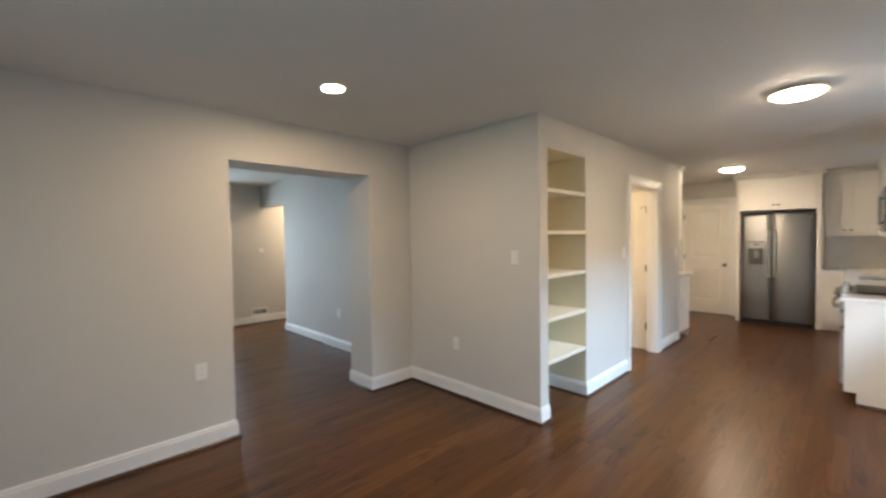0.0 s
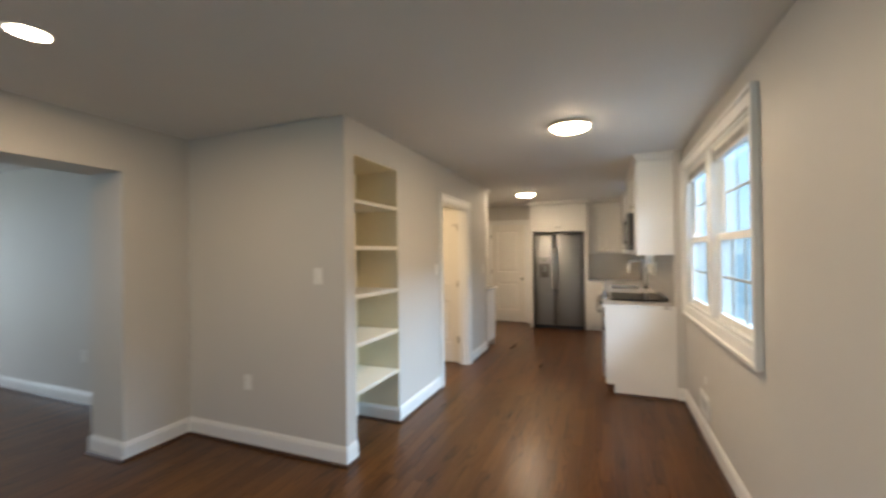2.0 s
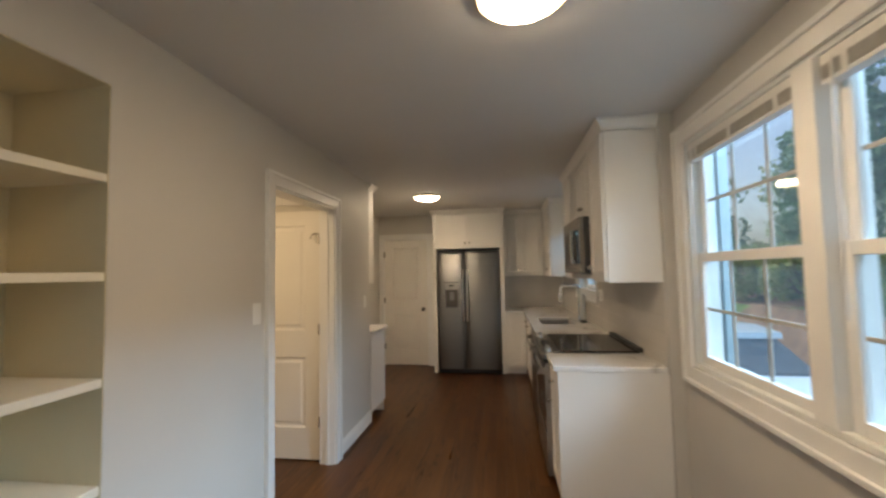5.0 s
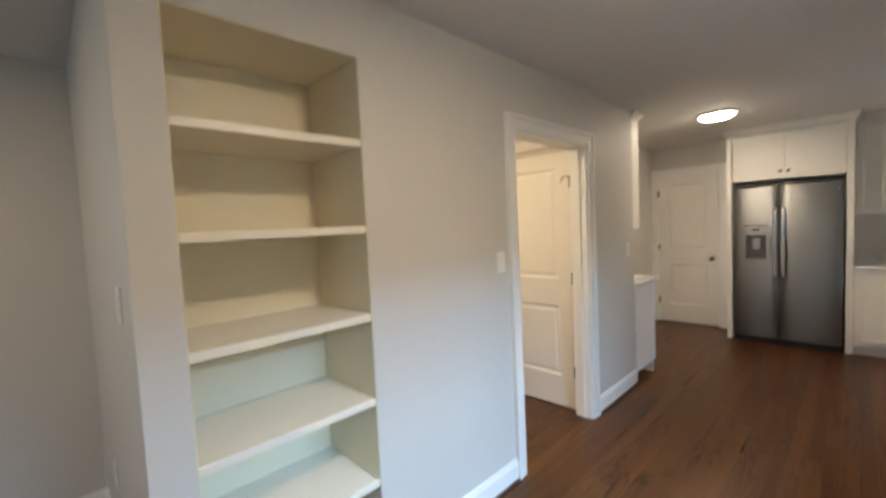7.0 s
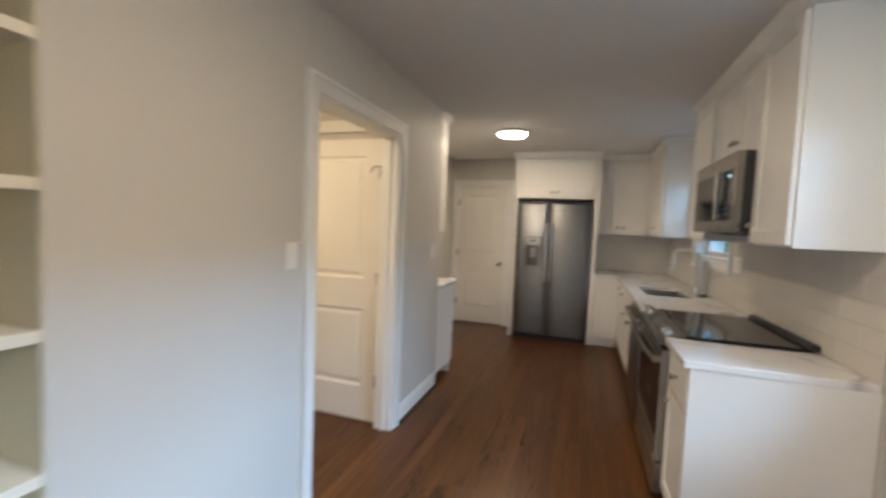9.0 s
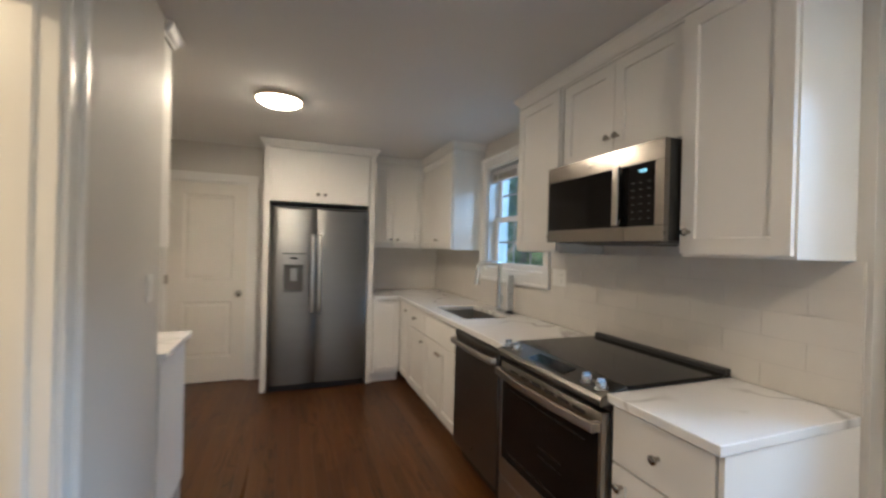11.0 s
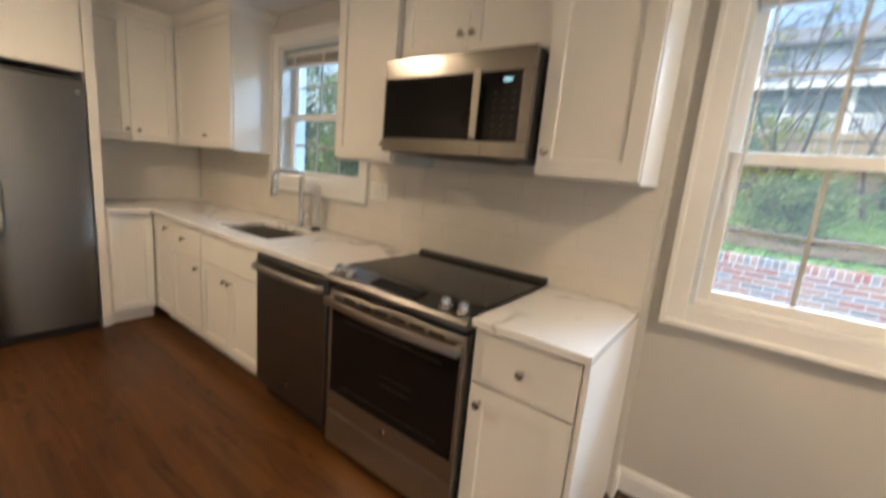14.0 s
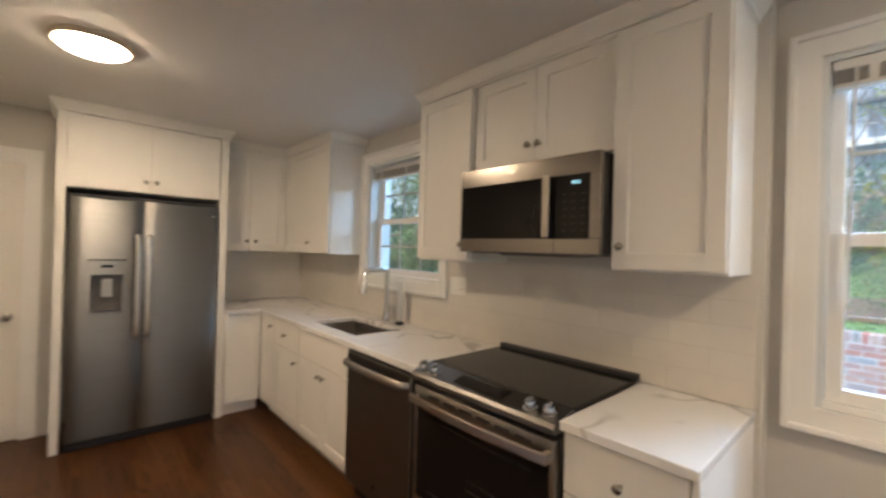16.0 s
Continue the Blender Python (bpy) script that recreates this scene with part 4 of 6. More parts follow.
part("paddle", boxes((0.562, 0.626, 5.600, 5.612, 1.075, 1.20), bevel=0.004), M_STEEL, ld)
part("control_strip", boxes((0.560, 0.628, py - 0.003, py - 0.0005, 1.288, 1.306), bevel=0.001), M_BLACKG, ld)
part("drip_tray", boxes((dx0 + 0.02, dx1 - 0.02, py - 0.012, py + 0.006, dz0 + 0.020, dz0 + 0.034), bevel=0.003), M_GREYP, ld)
part("top_trim", boxes((dx0 - 0.002, dx1 + 0.002, py - 0.006, py + 0.004, dz1 + 0.001, dz1 + 0.012), bevel=0.003), M_BLACKP, ld)
part("badge", lathe(bmesh.new(), [(0.014, 0), (0.014, 0.002), (0.012, 0.003)], (1.262, DF - 0.0025, 1.70), (0, -1, 0), 20), M_NICKEL, rd, "round blank badge", True)

# ---- dishwasher ----
dw = thing("dishwasher", (1.95, 3.66, 0.002), "dark stainless built-in dishwasher beside the range", "dishwasher")
part("tub", boxes((1.68, XK - 0.05, 3.352, 3.966, 0.10, 0.872)), M_GREYP, dw)
wd = part("door", boxes((1.628, 1.678, 3.350, 3.968, 0.115, 0.868), bevel=0.006), M_STEELW, dw, "brushed dark stainless door")
part("control_edge", boxes((1.632, 1.676, 3.352, 3.966, 0.869, 0.880), bevel=0.002), M_BLACKP, dw, "black control edge")
hp = [(1.624, 3.372, 0.815), (1.600, 3.378, 0.816), (1.588, 3.395, 0.817)]
hp += [(1.588 - 0.008 * math.sin(math.pi * i / 10), 3.395 + 0.528 * i / 10, 0.817) for i in range(1, 10)]
hp += [(1.588, 3.923, 0.817), (1.600, 3.940, 0.816), (1.624, 3.946, 0.815)]
bm = sweep(bmesh.new(), hp, 0.013, 12)
for v in bm.verts:
    v.co.z = 0.816 + (v.co.z - 0.816) * 1.5
part("handle", bm, M_STEELR, wd, "bowed steel bar handle", True)
part("toe_kick", boxes((1.70, 1.715, 3.352, 3.966, 0.004, 0.112)), M_BLACKP, dw, "black toe kick")
part("badge", lathe(bmesh.new(), [(0.012, 0), (0.012, 0.002), (0.010, 0.0025)], (1.6278, 3.66, 0.20), (-1, 0, 0), 18), M_NICKEL, wd, "round blank badge", True)

# ---- range ----
RY0, RY1 = 2.564, 3.332
rg = thing("range", (1.95, 2.944, 0.002), "slide-in stainless electric range with a black glass cooktop", "range")
part("body", boxes((1.672, 2.295, RY0, RY1, 0.05, 0.905), bevel=0.002), M_BLACKP, rg, "black enamel sides")
part("leg_base", boxes((1.72, 2.28, RY0 + 0.02, RY1 - 0.02, 0.002, 0.05)), M_BLACKP, rg)
top = part("cooktop", boxes((1.738, 2.268, RY0 - 0.004, RY1 + 0.004, 0.918, 0.930), bevel=0.003), M_BLACKG, rg, "black ceramic glass cooktop")
part("rear_trim", boxes((2.262, 2.300, RY0 - 0.006, RY1 + 0.006, 0.918, 0.952), bevel=0.007), M_BLACKP, rg, "black raised rear trim")
bm = bmesh.new()
prof = [(1.612, 0.868), (1.612, 0.888), (1.622, 0.902), (1.738, 0.929), (1.738, 0.906), (1.672, 0.868)]
ends = [[bm.verts.new((x, y, z)) for x, z in prof] for y in (RY0 - 0.004, RY1 + 0.004)]
for i in range(6):
    bm.faces.new((ends[0][i], ends[0][(i + 1) % 6], ends[1][(i + 1) % 6], ends[1][i]))
bm.faces.new(ends[0]); bm.faces.new(ends[1][::-1])
panel = part("control_panel", bm, M_PANELS, rg, "sloped stainless control panel")
tilt = Vector((-0.227, 0, 0.974)).normalized()


def on_panel(x, y, h=0.0):
    return Vector((x, y, 0.902 + (x - 1.622) * 0.027 / 0.116)) + tilt * h


bm = bmesh.new()
c = [on_panel(1.645, 2.815, 0.001), on_panel(1.712, 2.815, 0.001), on_panel(1.712, 3.085, 0.001), on_panel(1.645, 3.085, 0.001)]
lo4 = [bm.verts.new(p - tilt * 0.004) for p in c]
hi4 = [bm.verts.new(p + tilt * 0.001) for p in c]
for i in range(4):
    bm.faces.new((lo4[i], lo4[(i + 1) % 4], hi4[(i + 1) % 4], hi4[i]))
bm.faces.new(hi4)
part("display", bm, M_BLACKG, panel, "black glass touch display")
for y in (2.615, 2.695, 3.225, 3.305):
    p = on_panel(1.668, y)
    k = part("knob", lathe(bmesh.new(), [(0.027, 0), (0.027, 0.003), (0.022, 0.005), (0.021, 0.022), (0.019, 0.027), (0.001, 0.028)], p, tilt, 24), M_CHROME, panel, "chrome burner knob", True)
    q = p + tilt * 0.030
    part("knob_grip", boxes((q.x - 0.019, q.x + 0.019, q.y - 0.005, q.y + 0.005, q.z - 0.006, q.z + 0.010), bevel=0.003), M_CHROME, panel)
od = part("oven_door", panel_slab(bmesh.new(), facing("x-", 1.632), RY0 + 0.006, RY1 - 0.006, 0.232, 0.838, 0.04, [(RY0 + 0.022, RY1 - 0.022, 0.325, 0.765)], recess=0.006, slope=0.002), M_STEELR, rg, "stainless oven door with a dark window")
part("oven_window", boxes((1.6335, 1.6375, RY0 + 0.024, RY1 - 0.024, 0.327, 0.763)), M_BLACKG, od, "black oven glass")
for i in range(6):
    y = 2.66 + i * 0.098
    part("vent_slot", boxes((1.630, 1.634, y, y + 0.075, 0.800, 0.812)), M_SLOT, od)
for zz in (0.372, 0.70):
    part("window_border", boxes((1.6327, 1.634, 2.66, 3.23, zz, zz + 0.004)), M_FAINT, od)
bm = bmesh.new()
ring = []
for i in range(25):
    k = i / 24
    x = 1.590 - 0.022 * math.sin(math.pi * k)
    y = RY0 + 0.012 + (RY1 - RY0 - 0.024) * k
    ring.append([bm.verts.new((x + a, y, z)) for a, z in ((0.002, 0.768), (0.0, 0.772), (0.0, 0.800), (0.003, 0.805), (0.014, 0.803), (0.014, 0.768))])
for p, q in zip(ring, ring[1:]):
    for i in range(6):
        bm.faces.new((p[i], p[(i + 1) % 6], q[(i + 1) % 6], q[i]))
bm.faces.new(ring[0]); bm.faces.new(ring[-1][::-1])
for y in (RY0 + 0.012, RY1 - 0.036):
    box(bm, 1.596, 1.633, y, y + 0.024, 0.768, 0.803, bevel=0.002)
part("handle", bm, M_STEELR, od, "broad flat bowed steel handle")
part("badge", lathe(bmesh.new(), [(0.015, 0), (0.015, 0.002), (0.012, 0.0025)], (1.632, 2.944, 0.278), (-1, 0, 0), 18), M_NICKEL, od, "round blank badge", True)
part("storage_drawer", boxes((1.632, 1.672, RY0 + 0.006, RY1 - 0.006, 0.055, 0.222), bevel=0.003), M_STEELR, rg, "stainless storage drawer")
# two thin bars on the oven glass drawn as faint reflections
for zz in (0.53, 0.49):
    part("reflection_line", boxes((1.6327, 1.6336, 2.80, 2.98, zz, zz + 0.003)), M_FAINT, od)

# ---- microwave ----
mw = thing("microwave", (2.10, 2.944, 1.476), "stainless over-the-range microwave with a lit clock", "microwave")
MX = 1.905
part("body", boxes((MX + 0.03, 2.300, 2.568, 3.328, 1.480, 1.884), bevel=0.003), M_BLACKP, mw, "black microwave body")
part("vent_plate", boxes((MX + 0.05, 2.29, 2.60, 3.29, 1.470, 1.4795), (MX + 0.10, MX + 0.30, 2.75, 3.14, 1.462, 1.470)), M_GREYP, mw)
md = part("front_panel", boxes((MX, MX + 0.03, 2.568, 3.328, 1.800, 1.884), (MX, MX + 0.03, 2.568, 3.328, 1.476, 1.540), (MX, MX + 0.03, 2.568, 2.612, 1.540, 1.800), (MX, MX + 0.03, 3.318, 3.328, 1.540, 1.800), bevel=0.002), M_STEELD, mw, "brushed stainless front")
part("door_glass", boxes((MX + 0.001, MX + 0.028, 2.770, 3.318, 1.540, 1.800)), M_BLACKG, md, "black door glass")
part("control_panel", boxes((MX + 0.002, MX + 0.028, 2.612, 2.768, 1.540, 1.800)), M_BLACKG, md, "black glass control panel")
part("door_handle", boxes((MX - 0.032, MX - 0.012, 2.778, 2.812, 1.542, 1.806), (MX - 0.014, MX + 0.001, 2.782, 2.808, 1.55, 1.575), (MX - 0.014, MX + 0.001, 2.782, 2.808, 1.77, 1.798), bevel=0.005), M_NICKEL, md, "flat steel door handle")
part("door_seam", boxes((MX - 0.0004, MX + 0.002, 2.7685, 2.7705, 1.478, 1.540)), M_SLOT, md)
word = bpy.data.curves.new("display_word", "FONT")
word.body, word.size, word.extrude = "PRESS", 0.0195, 0.0004
word_ob = bpy.data.objects.new("display_word", word)
scene.collection.objects.link(word_ob)
bpy.context.view_layer.update()
word_mesh = bpy.data.meshes.new_from_object(word_ob.evaluated_get(bpy.context.evaluated_depsgraph_get()))
bpy.data.objects.remove(word_ob)
bm = bmesh.new()
bm.from_mesh(word_mesh)
for v in bm.verts:
    v.co = (MX - 0.0002 - v.co.z, 2.692 - v.co.x * 0.80, 1.762 + v.co.y)
part("clock_digit", bm, M_CLOCK, md, "glowing pale blue display word")
for j in range(6):
    for i in range(3):
        part("key_mark", boxes((MX + 0.0008, MX + 0.0015, 2.632 + i * 0.042, 2.648 + i * 0.042, 1.570 + j * 0.03, 1.573 + j * 0.03)), M_FAINT, md)
part("badge", lathe(bmesh.new(), [(0.013, 0), (0.013, 0.002), (0.010, 0.0025)], (MX, 2.990, 1.845), (-1, 0, 0), 18), M_NICKEL, md, "round blank badge", True)


# ---- lamps ----
def flush_lamp(x, y):
    lamp = thing("ceiling_light", (x, y, CEIL), "round flush ceiling light with a lit white diffuser", "ceiling light", "flush ceiling lights")
    part("rim", lathe(bmesh.new(), [(0.156, 0), (0.160, 0.006), (0.158, 0.024), (0.149, 0.028), (0.139, 0.022)], (x, y, CEIL), (0, 0, -1), 48), M_RIM, lamp, "cream metal rim", True)
    part("diffuser", lathe(bmesh.new(), [(0.141, 0.018), (0.139, 0.030), (0.120, 0.044), (0.08, 0.054), (0.001, 0.058)], (x, y, CEIL), (0, 0, -1), 48), M_GLOW, lamp, "glowing white diffuser", True)


def can_lamp(x, y):
    lamp = thing("recessed_light", (x, y, CEIL), "small round recessed ceiling light, lit", "ceiling light", "recessed ceiling lights")
    part("trim_ring", lathe(bmesh.new(), [(0.085, 0), (0.085, 0.003), (0.078, 0.006), (0.066, 0.004)], (x, y, CEIL), (0, 0, -1), 40), M_TRIM, lamp, "white trim ring", True)
    part("lens", lathe(bmesh.new(), [(0.066, 0.0), (0.064, 0.007), (0.05, 0.009), (0.001, 0.010)], (x, y, CEIL), (0, 0, -1), 40), M_GLOW, lamp, "glowing lens", True)


flush_lamp(1.441, 0.882)
flush_lamp(0.46, 4.43)
flush_lamp(-5.25, 1.0)
can_lamp(-0.617, -1.406)
can_lamp(1.31, -1.406)


# ---- plates, vents ----
def wall_plate(side, at, u, z, kind, group=""):
    f = facing(side, at)
    names = {"switch": ("light_switch", "white rocker light switch plate on the wall", "light switch"), "outlet": ("power_outlet", "white duplex power outlet plate on the wall", "outlet"), "blank": ("wall_control", "small white wall control plate", "switch")}
    nm, lab, cat = names[kind]
    pl = thing(nm, f(u, 0, z), lab, cat, group)
    w, hgt = (0.036, 0.058) if kind != "blank" else (0.02, 0.03)
    part("plate", fbox(bmesh.new(), f, u - w, u + w, -0.006, -0.0005, z - hgt, z + hgt, 0.003), M_PLATE, pl)
    if kind == "switch":
        part("rocker", fbox(bmesh.new(), f, u - 0.016, u + 0.016, -0.010, -0.006, z - 0.033, z + 0.033, 0.002), M_PLATE, pl)
    elif kind == "outlet":
        for dz in (-0.02, 0.02):
            s = part("socket", fbox(bmesh.new(), f, u - 0.016, u + 0.016, -0.008, -0.006, z + dz - 0.014, z + dz + 0.014, 0.002), M_PLATE, pl)
            for du in (-0.006, 0.006):
                part("slot", fbox(bmesh.new(), f, u + du - 0.0012, u + du + 0.0012, -0.0085, -0.0078, z + dz - 0.004, z + dz + 0.006), M_SLOT, s)
    return pl


wall_plate("y-", 0, -0.230, 1.312, "switch")
wall_plate("y-", 0, -0.904, 0.488, "outlet")
wall_plate("x+", XW, -1.964, 0.552, "outlet")
wall_plate("x+", 0, 1.640, 1.295, "switch")
wall_plate("x+", 0, 3.421, 1.228, "switch")
wall_plate("y-", 0.07, -3.138, 0.49, "outlet")
wall_plate("x-", XK - 0.008, 3.700, 1.245, "outlet")
wall_plate("x-", XK - 0.008, 3.775, 1.245, "switch")
wall_plate("x-", XE, 1.29, 0.46, "blank")


def register(side, at, u0, u1, z0, z1, n, label):
    f = facing(side, at)
    v = thing("wall_vent", f((u0 + u1) / 2, 0, z0), label, "vent")
    m = 0.03
    bm = bmesh.new()
    for a, b, c, d in ((u0, u0 + m, z0, z1), (u1 - m, u1, z0, z1), (u0 + m, u1 - m, z0, z0 + m), (u0 + m, u1 - m, z1 - m, z1)):
        fbox(bm, f, a, b, -0.009, -0.0005, c, d, 0.002)
    part("frame", bm, M_PLATE, v)
    # flat dark sheet on the wall gives the shade of an open duct
    part("backing", fbox(bmesh.new(), f, u0 + m, u1 - m, -0.002, -0.0005, z0 + m, z1 - m), M_SLOT, v, "dark sheet painted as the shade behind the slats")
    for i in range(n):
        u = u0 + m + (u1 - u0 - 2 * m) * (i + 0.5) / n
        part("slat", fbox(bmesh.new(), f, u - 0.003, u + 0.003, -0.008, -0.002, z0 + m, z1 - m), M_PLATE, v)


register("x-", XE, 1.185, 1.482, 0.178, 0.345, 17, "white metal wall register above the baseboard")
register("x+", LW, -0.14, 0.15, 0.135, 0.275, 9, "white metal wall register in the far room")
th = thing("thermostat", (LW, 0.045, 1.29), "small round white thermostat on the far wall", "thermostat")
part("dial", lathe(bmesh.new(), [(0.045, 0.001), (0.045, 0.012), (0.035, 0.022), (0.001, 0.024)], (LW, 0.045, 1.29), (1, 0, 0), 28), M_PLATE, th, smooth=True)

# ---- backsplash tiles ----
M_TILE = material("white_glazed_tile", (0.68, 0.645, 0.59), 0.16, vary=0.03, scale=5, bump=0.04, bump_scale=12)
M_GROUT = material("pale_grout", (0.57, 0.54, 0.49), 0.5, vary=0.02, bump=0.05)
splash = tagged(new("backsplash", finish("backsplash", boxes((XK - 0.0083, XK - 0.0005, 2.142, 3.838, SLAB1, 1.417), (XK - 0.0083, XK - 0.0005, 3.838, 4.962, SLAB1, 1.150), (XK - 0.0083, XK - 0.0005, 4.962, YN - 0.0083, SLAB1, 1.417), (1.378, XK - 0.0083, YN - 0.0083, YN - 0.0005, SLAB1, 1.417)), M_GROUT)),
                "white glazed tile backsplash above the counter", "backsplash", kind="structure")
tile_meshes = {}


def tile(side, u0, u1, z0, z1):
    f = facing(side, (XK if side == "x-" else YN) - 0.0105)
    key = (side, round(u1 - u0, 3), round(z1 - z0, 3))
    if key not in tile_meshes:
        g0 = facing(side, 0)
        bm = bmesh.new()
        w, hh = u1 - u0 - 0.0016, z1 - z0 - 0.0016
        rings = [[bm.verts.new(g0(*p)) for p in ((i, n, i), (w - i, n, i), (w - i, n, hh - i), (i, n, hh - i))] for i, n in ((0, 0.0055), (0, 0.0006), (0.0006, 0))]
        for a, b in zip(rings, rings[1:]):
            for k in range(4):
                bm.faces.new((a[k], a[(k + 1) % 4], b[(k + 1) % 4], b[k]))
        bm.faces.new(rings[-1])
        tile_meshes[key] = finish("tile", bm, M_TILE)
    ob = new("tile", tile_meshes[key])
    ob.location = f(u0 + 0.0008, 0, z0 + 0.0008)
    ob.parent = splash


TH, TW = 0.1004, 0.305
for row in range(5):
    z0 = SLAB1 + 0.001 + row * TH
    shift = TW / 2 if row % 2 else 0.0
    for side, lo, hi in (("x-", 2.144, YN - 0.010), ("y-", 1.380, XK - 0.010)):
        u = lo - shift
        while u < hi - 0.02:
            a, b = max(u, lo), min(u + TW, hi)
            spans = [(a, b)]
            if side == "x-" and z0 + TH > 1.152:
                spans = [s for s in ((a, min(b, 3.836)), (max(a, 4.964), b)) if s[1] - s[0] > 0.01]
            zt = min(z0 + TH, 1.417)
            for s in spans:
                tile(side, s[0], s[1], z0, zt)
            u += TW

# ---- outside ----
M_GRASS = material("lawn_grass", (0.12, 0.20, 0.055), 0.85, vary=0.35, scale=2.2, bump=0.6, bump_scale=45)
M_BLADE = material("grass_blades", (0.15, 0.25, 0.065), 0.7, vary=0.3, scale=6)
M_MULCH = material("leaf_litter", (0.17, 0.11, 0.07), 0.9, vary=0.4, scale=7, bump=0.6, bump_scale=40)
M_CONC = material("driveway_concrete", (0.24, 0.235, 0.225), 0.85, vary=0.12, scale=2, bump=0.4, bump_scale=50)
M_MORTAR = material("pale_mortar", (0.58, 0.55, 0.51), 0.9, vary=0.1, scale=12, bump=0.5, bump_scale=70)
M_BARK = material("grey_bark", (0.13, 0.10, 0.08), 0.9, vary=0.3, scale=9, bump=0.7, bump_scale=30)
M_SIDING = material("pale_grey_siding", (0.60, 0.66, 0.78), 0.7, vary=0.05, scale=1.0, stretch=(0.2, 0.2, 8))
M_ROOF = material("grey_shingles", (0.17, 0.17, 0.18), 0.9, vary=0.2, scale=4, bump=0.4, bump_scale=14)
M_FENCE = material("weathered_fence_wood", (0.38, 0.29, 0.18), 0.8, vary=0.2, scale=5, bump=0.4, bump_scale=24, stretch=(1, 1, 0.2))
M_CARP = material("pale_blue_car_paint", (0.50, 0.60, 0.68), 0.22, vary=0.02, coat=0.6)
M_CARG = material("tinted_car_glass", (0.05, 0.07, 0.09), 0.06, vary=0.05, spec=0.7)
M_SCREEN = material("pale_outdoor_paint", (0.28, 0.34, 0.355), 0.55, vary=0.04, scale=3, bump=0.1, bump_scale=40)
M_HPANE = material("far_window_glass", (0.22, 0.27, 0.33), 0.08, vary=0.1, spec=0.8)
M_TYRE = material("tyre_rubber", (0.02, 0.02, 0.02), 0.8, vary=0.1, bump=0.2)


def two_tone(name, ramp, rough, translucent=0.0):
    """A material whose tone changes from piece to piece."""
    m = bpy.data.materials.new(name)
    m.use_nodes = True
    n, l = m.node_tree.nodes, m.node_tree.links
    b = n["Principled BSDF"]
    g, oi, ad, fr, cr = n.new("ShaderNodeNewGeometry"), n.new("ShaderNodeObjectInfo"), n.new("ShaderNodeMath"), n.new("ShaderNodeMath"), n.new("ShaderNodeValToRGB")
    fr.operation = "FRACT"
    l.new(g.outputs["Random Per Island"], ad.inputs[0]); l.new(oi.outputs["Random"], ad.inputs[1])
    l.new(ad.outputs[0], fr.inputs[0]); l.new(fr.outputs[0], cr.inputs["Fac"])
    els = cr.color_ramp.elements
    els[0].position, els[0].color = 0.0, (*ramp[0], 1)
    els[1].position, els[1].color = 1.0, (*ramp[-1], 1)
    for i, c in enumerate(ramp[1:-1], 1):
        els.new(i / (len(ramp) - 1)).color = (*c, 1)
    no = n.new("ShaderNodeTexNoise"); no.inputs["Scale"].default_value, no.inputs["Detail"].default_value = 55, 5
    l.new(g.outputs["Position"], no.inputs["Vector"])
    mr = n.new("ShaderNodeMapRange"); mr.inputs["To Min"].default_value, mr.inputs["To Max"].default_value = 0.7, 1.25
    l.new(no.outputs["Fac"], mr.inputs["Value"])
    sc = n.new("ShaderNodeVectorMath"); sc.operation = "SCALE"
    l.new(cr.outputs[0], sc.inputs[0]); l.new(mr.outputs[0], sc.inputs["Scale"])
    l.new(sc.outputs[0], b.inputs["Base Color"])
    b.inputs["Roughness"].default_value = rough
    b.inputs["Transmission Weight"].default_value = 0.0
    if translucent:
        b.inputs["Subsurface Weight"].default_value = 0.0
        tl, mx = n.new("ShaderNodeBsdfTranslucent"), n.new("ShaderNodeMixShader")
        mx.inputs[0].default_value = translucent
        l.new(sc.outputs[0], tl.inputs["Color"]); l.new(b.outputs[0], mx.inputs[1]); l.new(tl.outputs[0], mx.inputs[2])
        l.new(mx.outputs[0], n["Material Output"].inputs["Surface"])
    return m


M_BRICK = two_tone("mixed_old_brick", [(0.27, 0.085, 0.06), (0.33, 0.16, 0.12), (0.22, 0.22, 0.235), (0.30, 0.10, 0.07), (0.36, 0.26, 0.21), (0.15, 0.15, 0.16), (0.33, 0.19, 0.15), (0.28, 0.09, 0.065)], 0.85)
M_LEAF = two_tone("shrub_leaves", [(0.13, 0.21, 0.07), (0.20, 0.30, 0.10), (0.27, 0.35, 0.13), (0.33, 0.32, 0.15), (0.15, 0.24, 0.09)], 0.5, 0.4)
M_TWIG = two_tone("dry_brown_brush", [(0.20, 0.14, 0.12), (0.27, 0.20, 0.15), (0.16, 0.12, 0.11), (0.30, 0.24, 0.16)], 0.8)
M_YLEAF = two_tone("yellow_autumn_leaves", [(0.30, 0.34, 0.06), (0.42, 0.40, 0.07), (0.20, 0.28, 0.05), (0.36, 0.26, 0.07)], 0.6, 0.35)
M_PINE = two_tone("evergreen_foliage", [(0.10, 0.19, 0.10), (0.15, 0.26, 0.14), (0.21, 0.32, 0.18), (0.13, 0.23, 0.12)], 0.5, 0.45)


def land(x, y):
    """Height of the ground: a driveway cut beside the house, a lawn behind a low wall, a bank further up."""
    if x < 2.5:
        return -0.55 - 0.01 * max(0, -x - 8)
    s = min(max((y - 4.7) / 0.6, 0), 1)
    lawn = 0.67 + 0.07 * min(max(x - 6.5, 0), 11) + 0.24 * min(max(x - 17.5, 0), 8)
    if x >= 6.49:
        return lawn
    if y > 4.7:
        return -0.9 + s * min(max((x - 5.5) / 0.99, 0), 1) * (lawn + 0.9)
    return -0.9


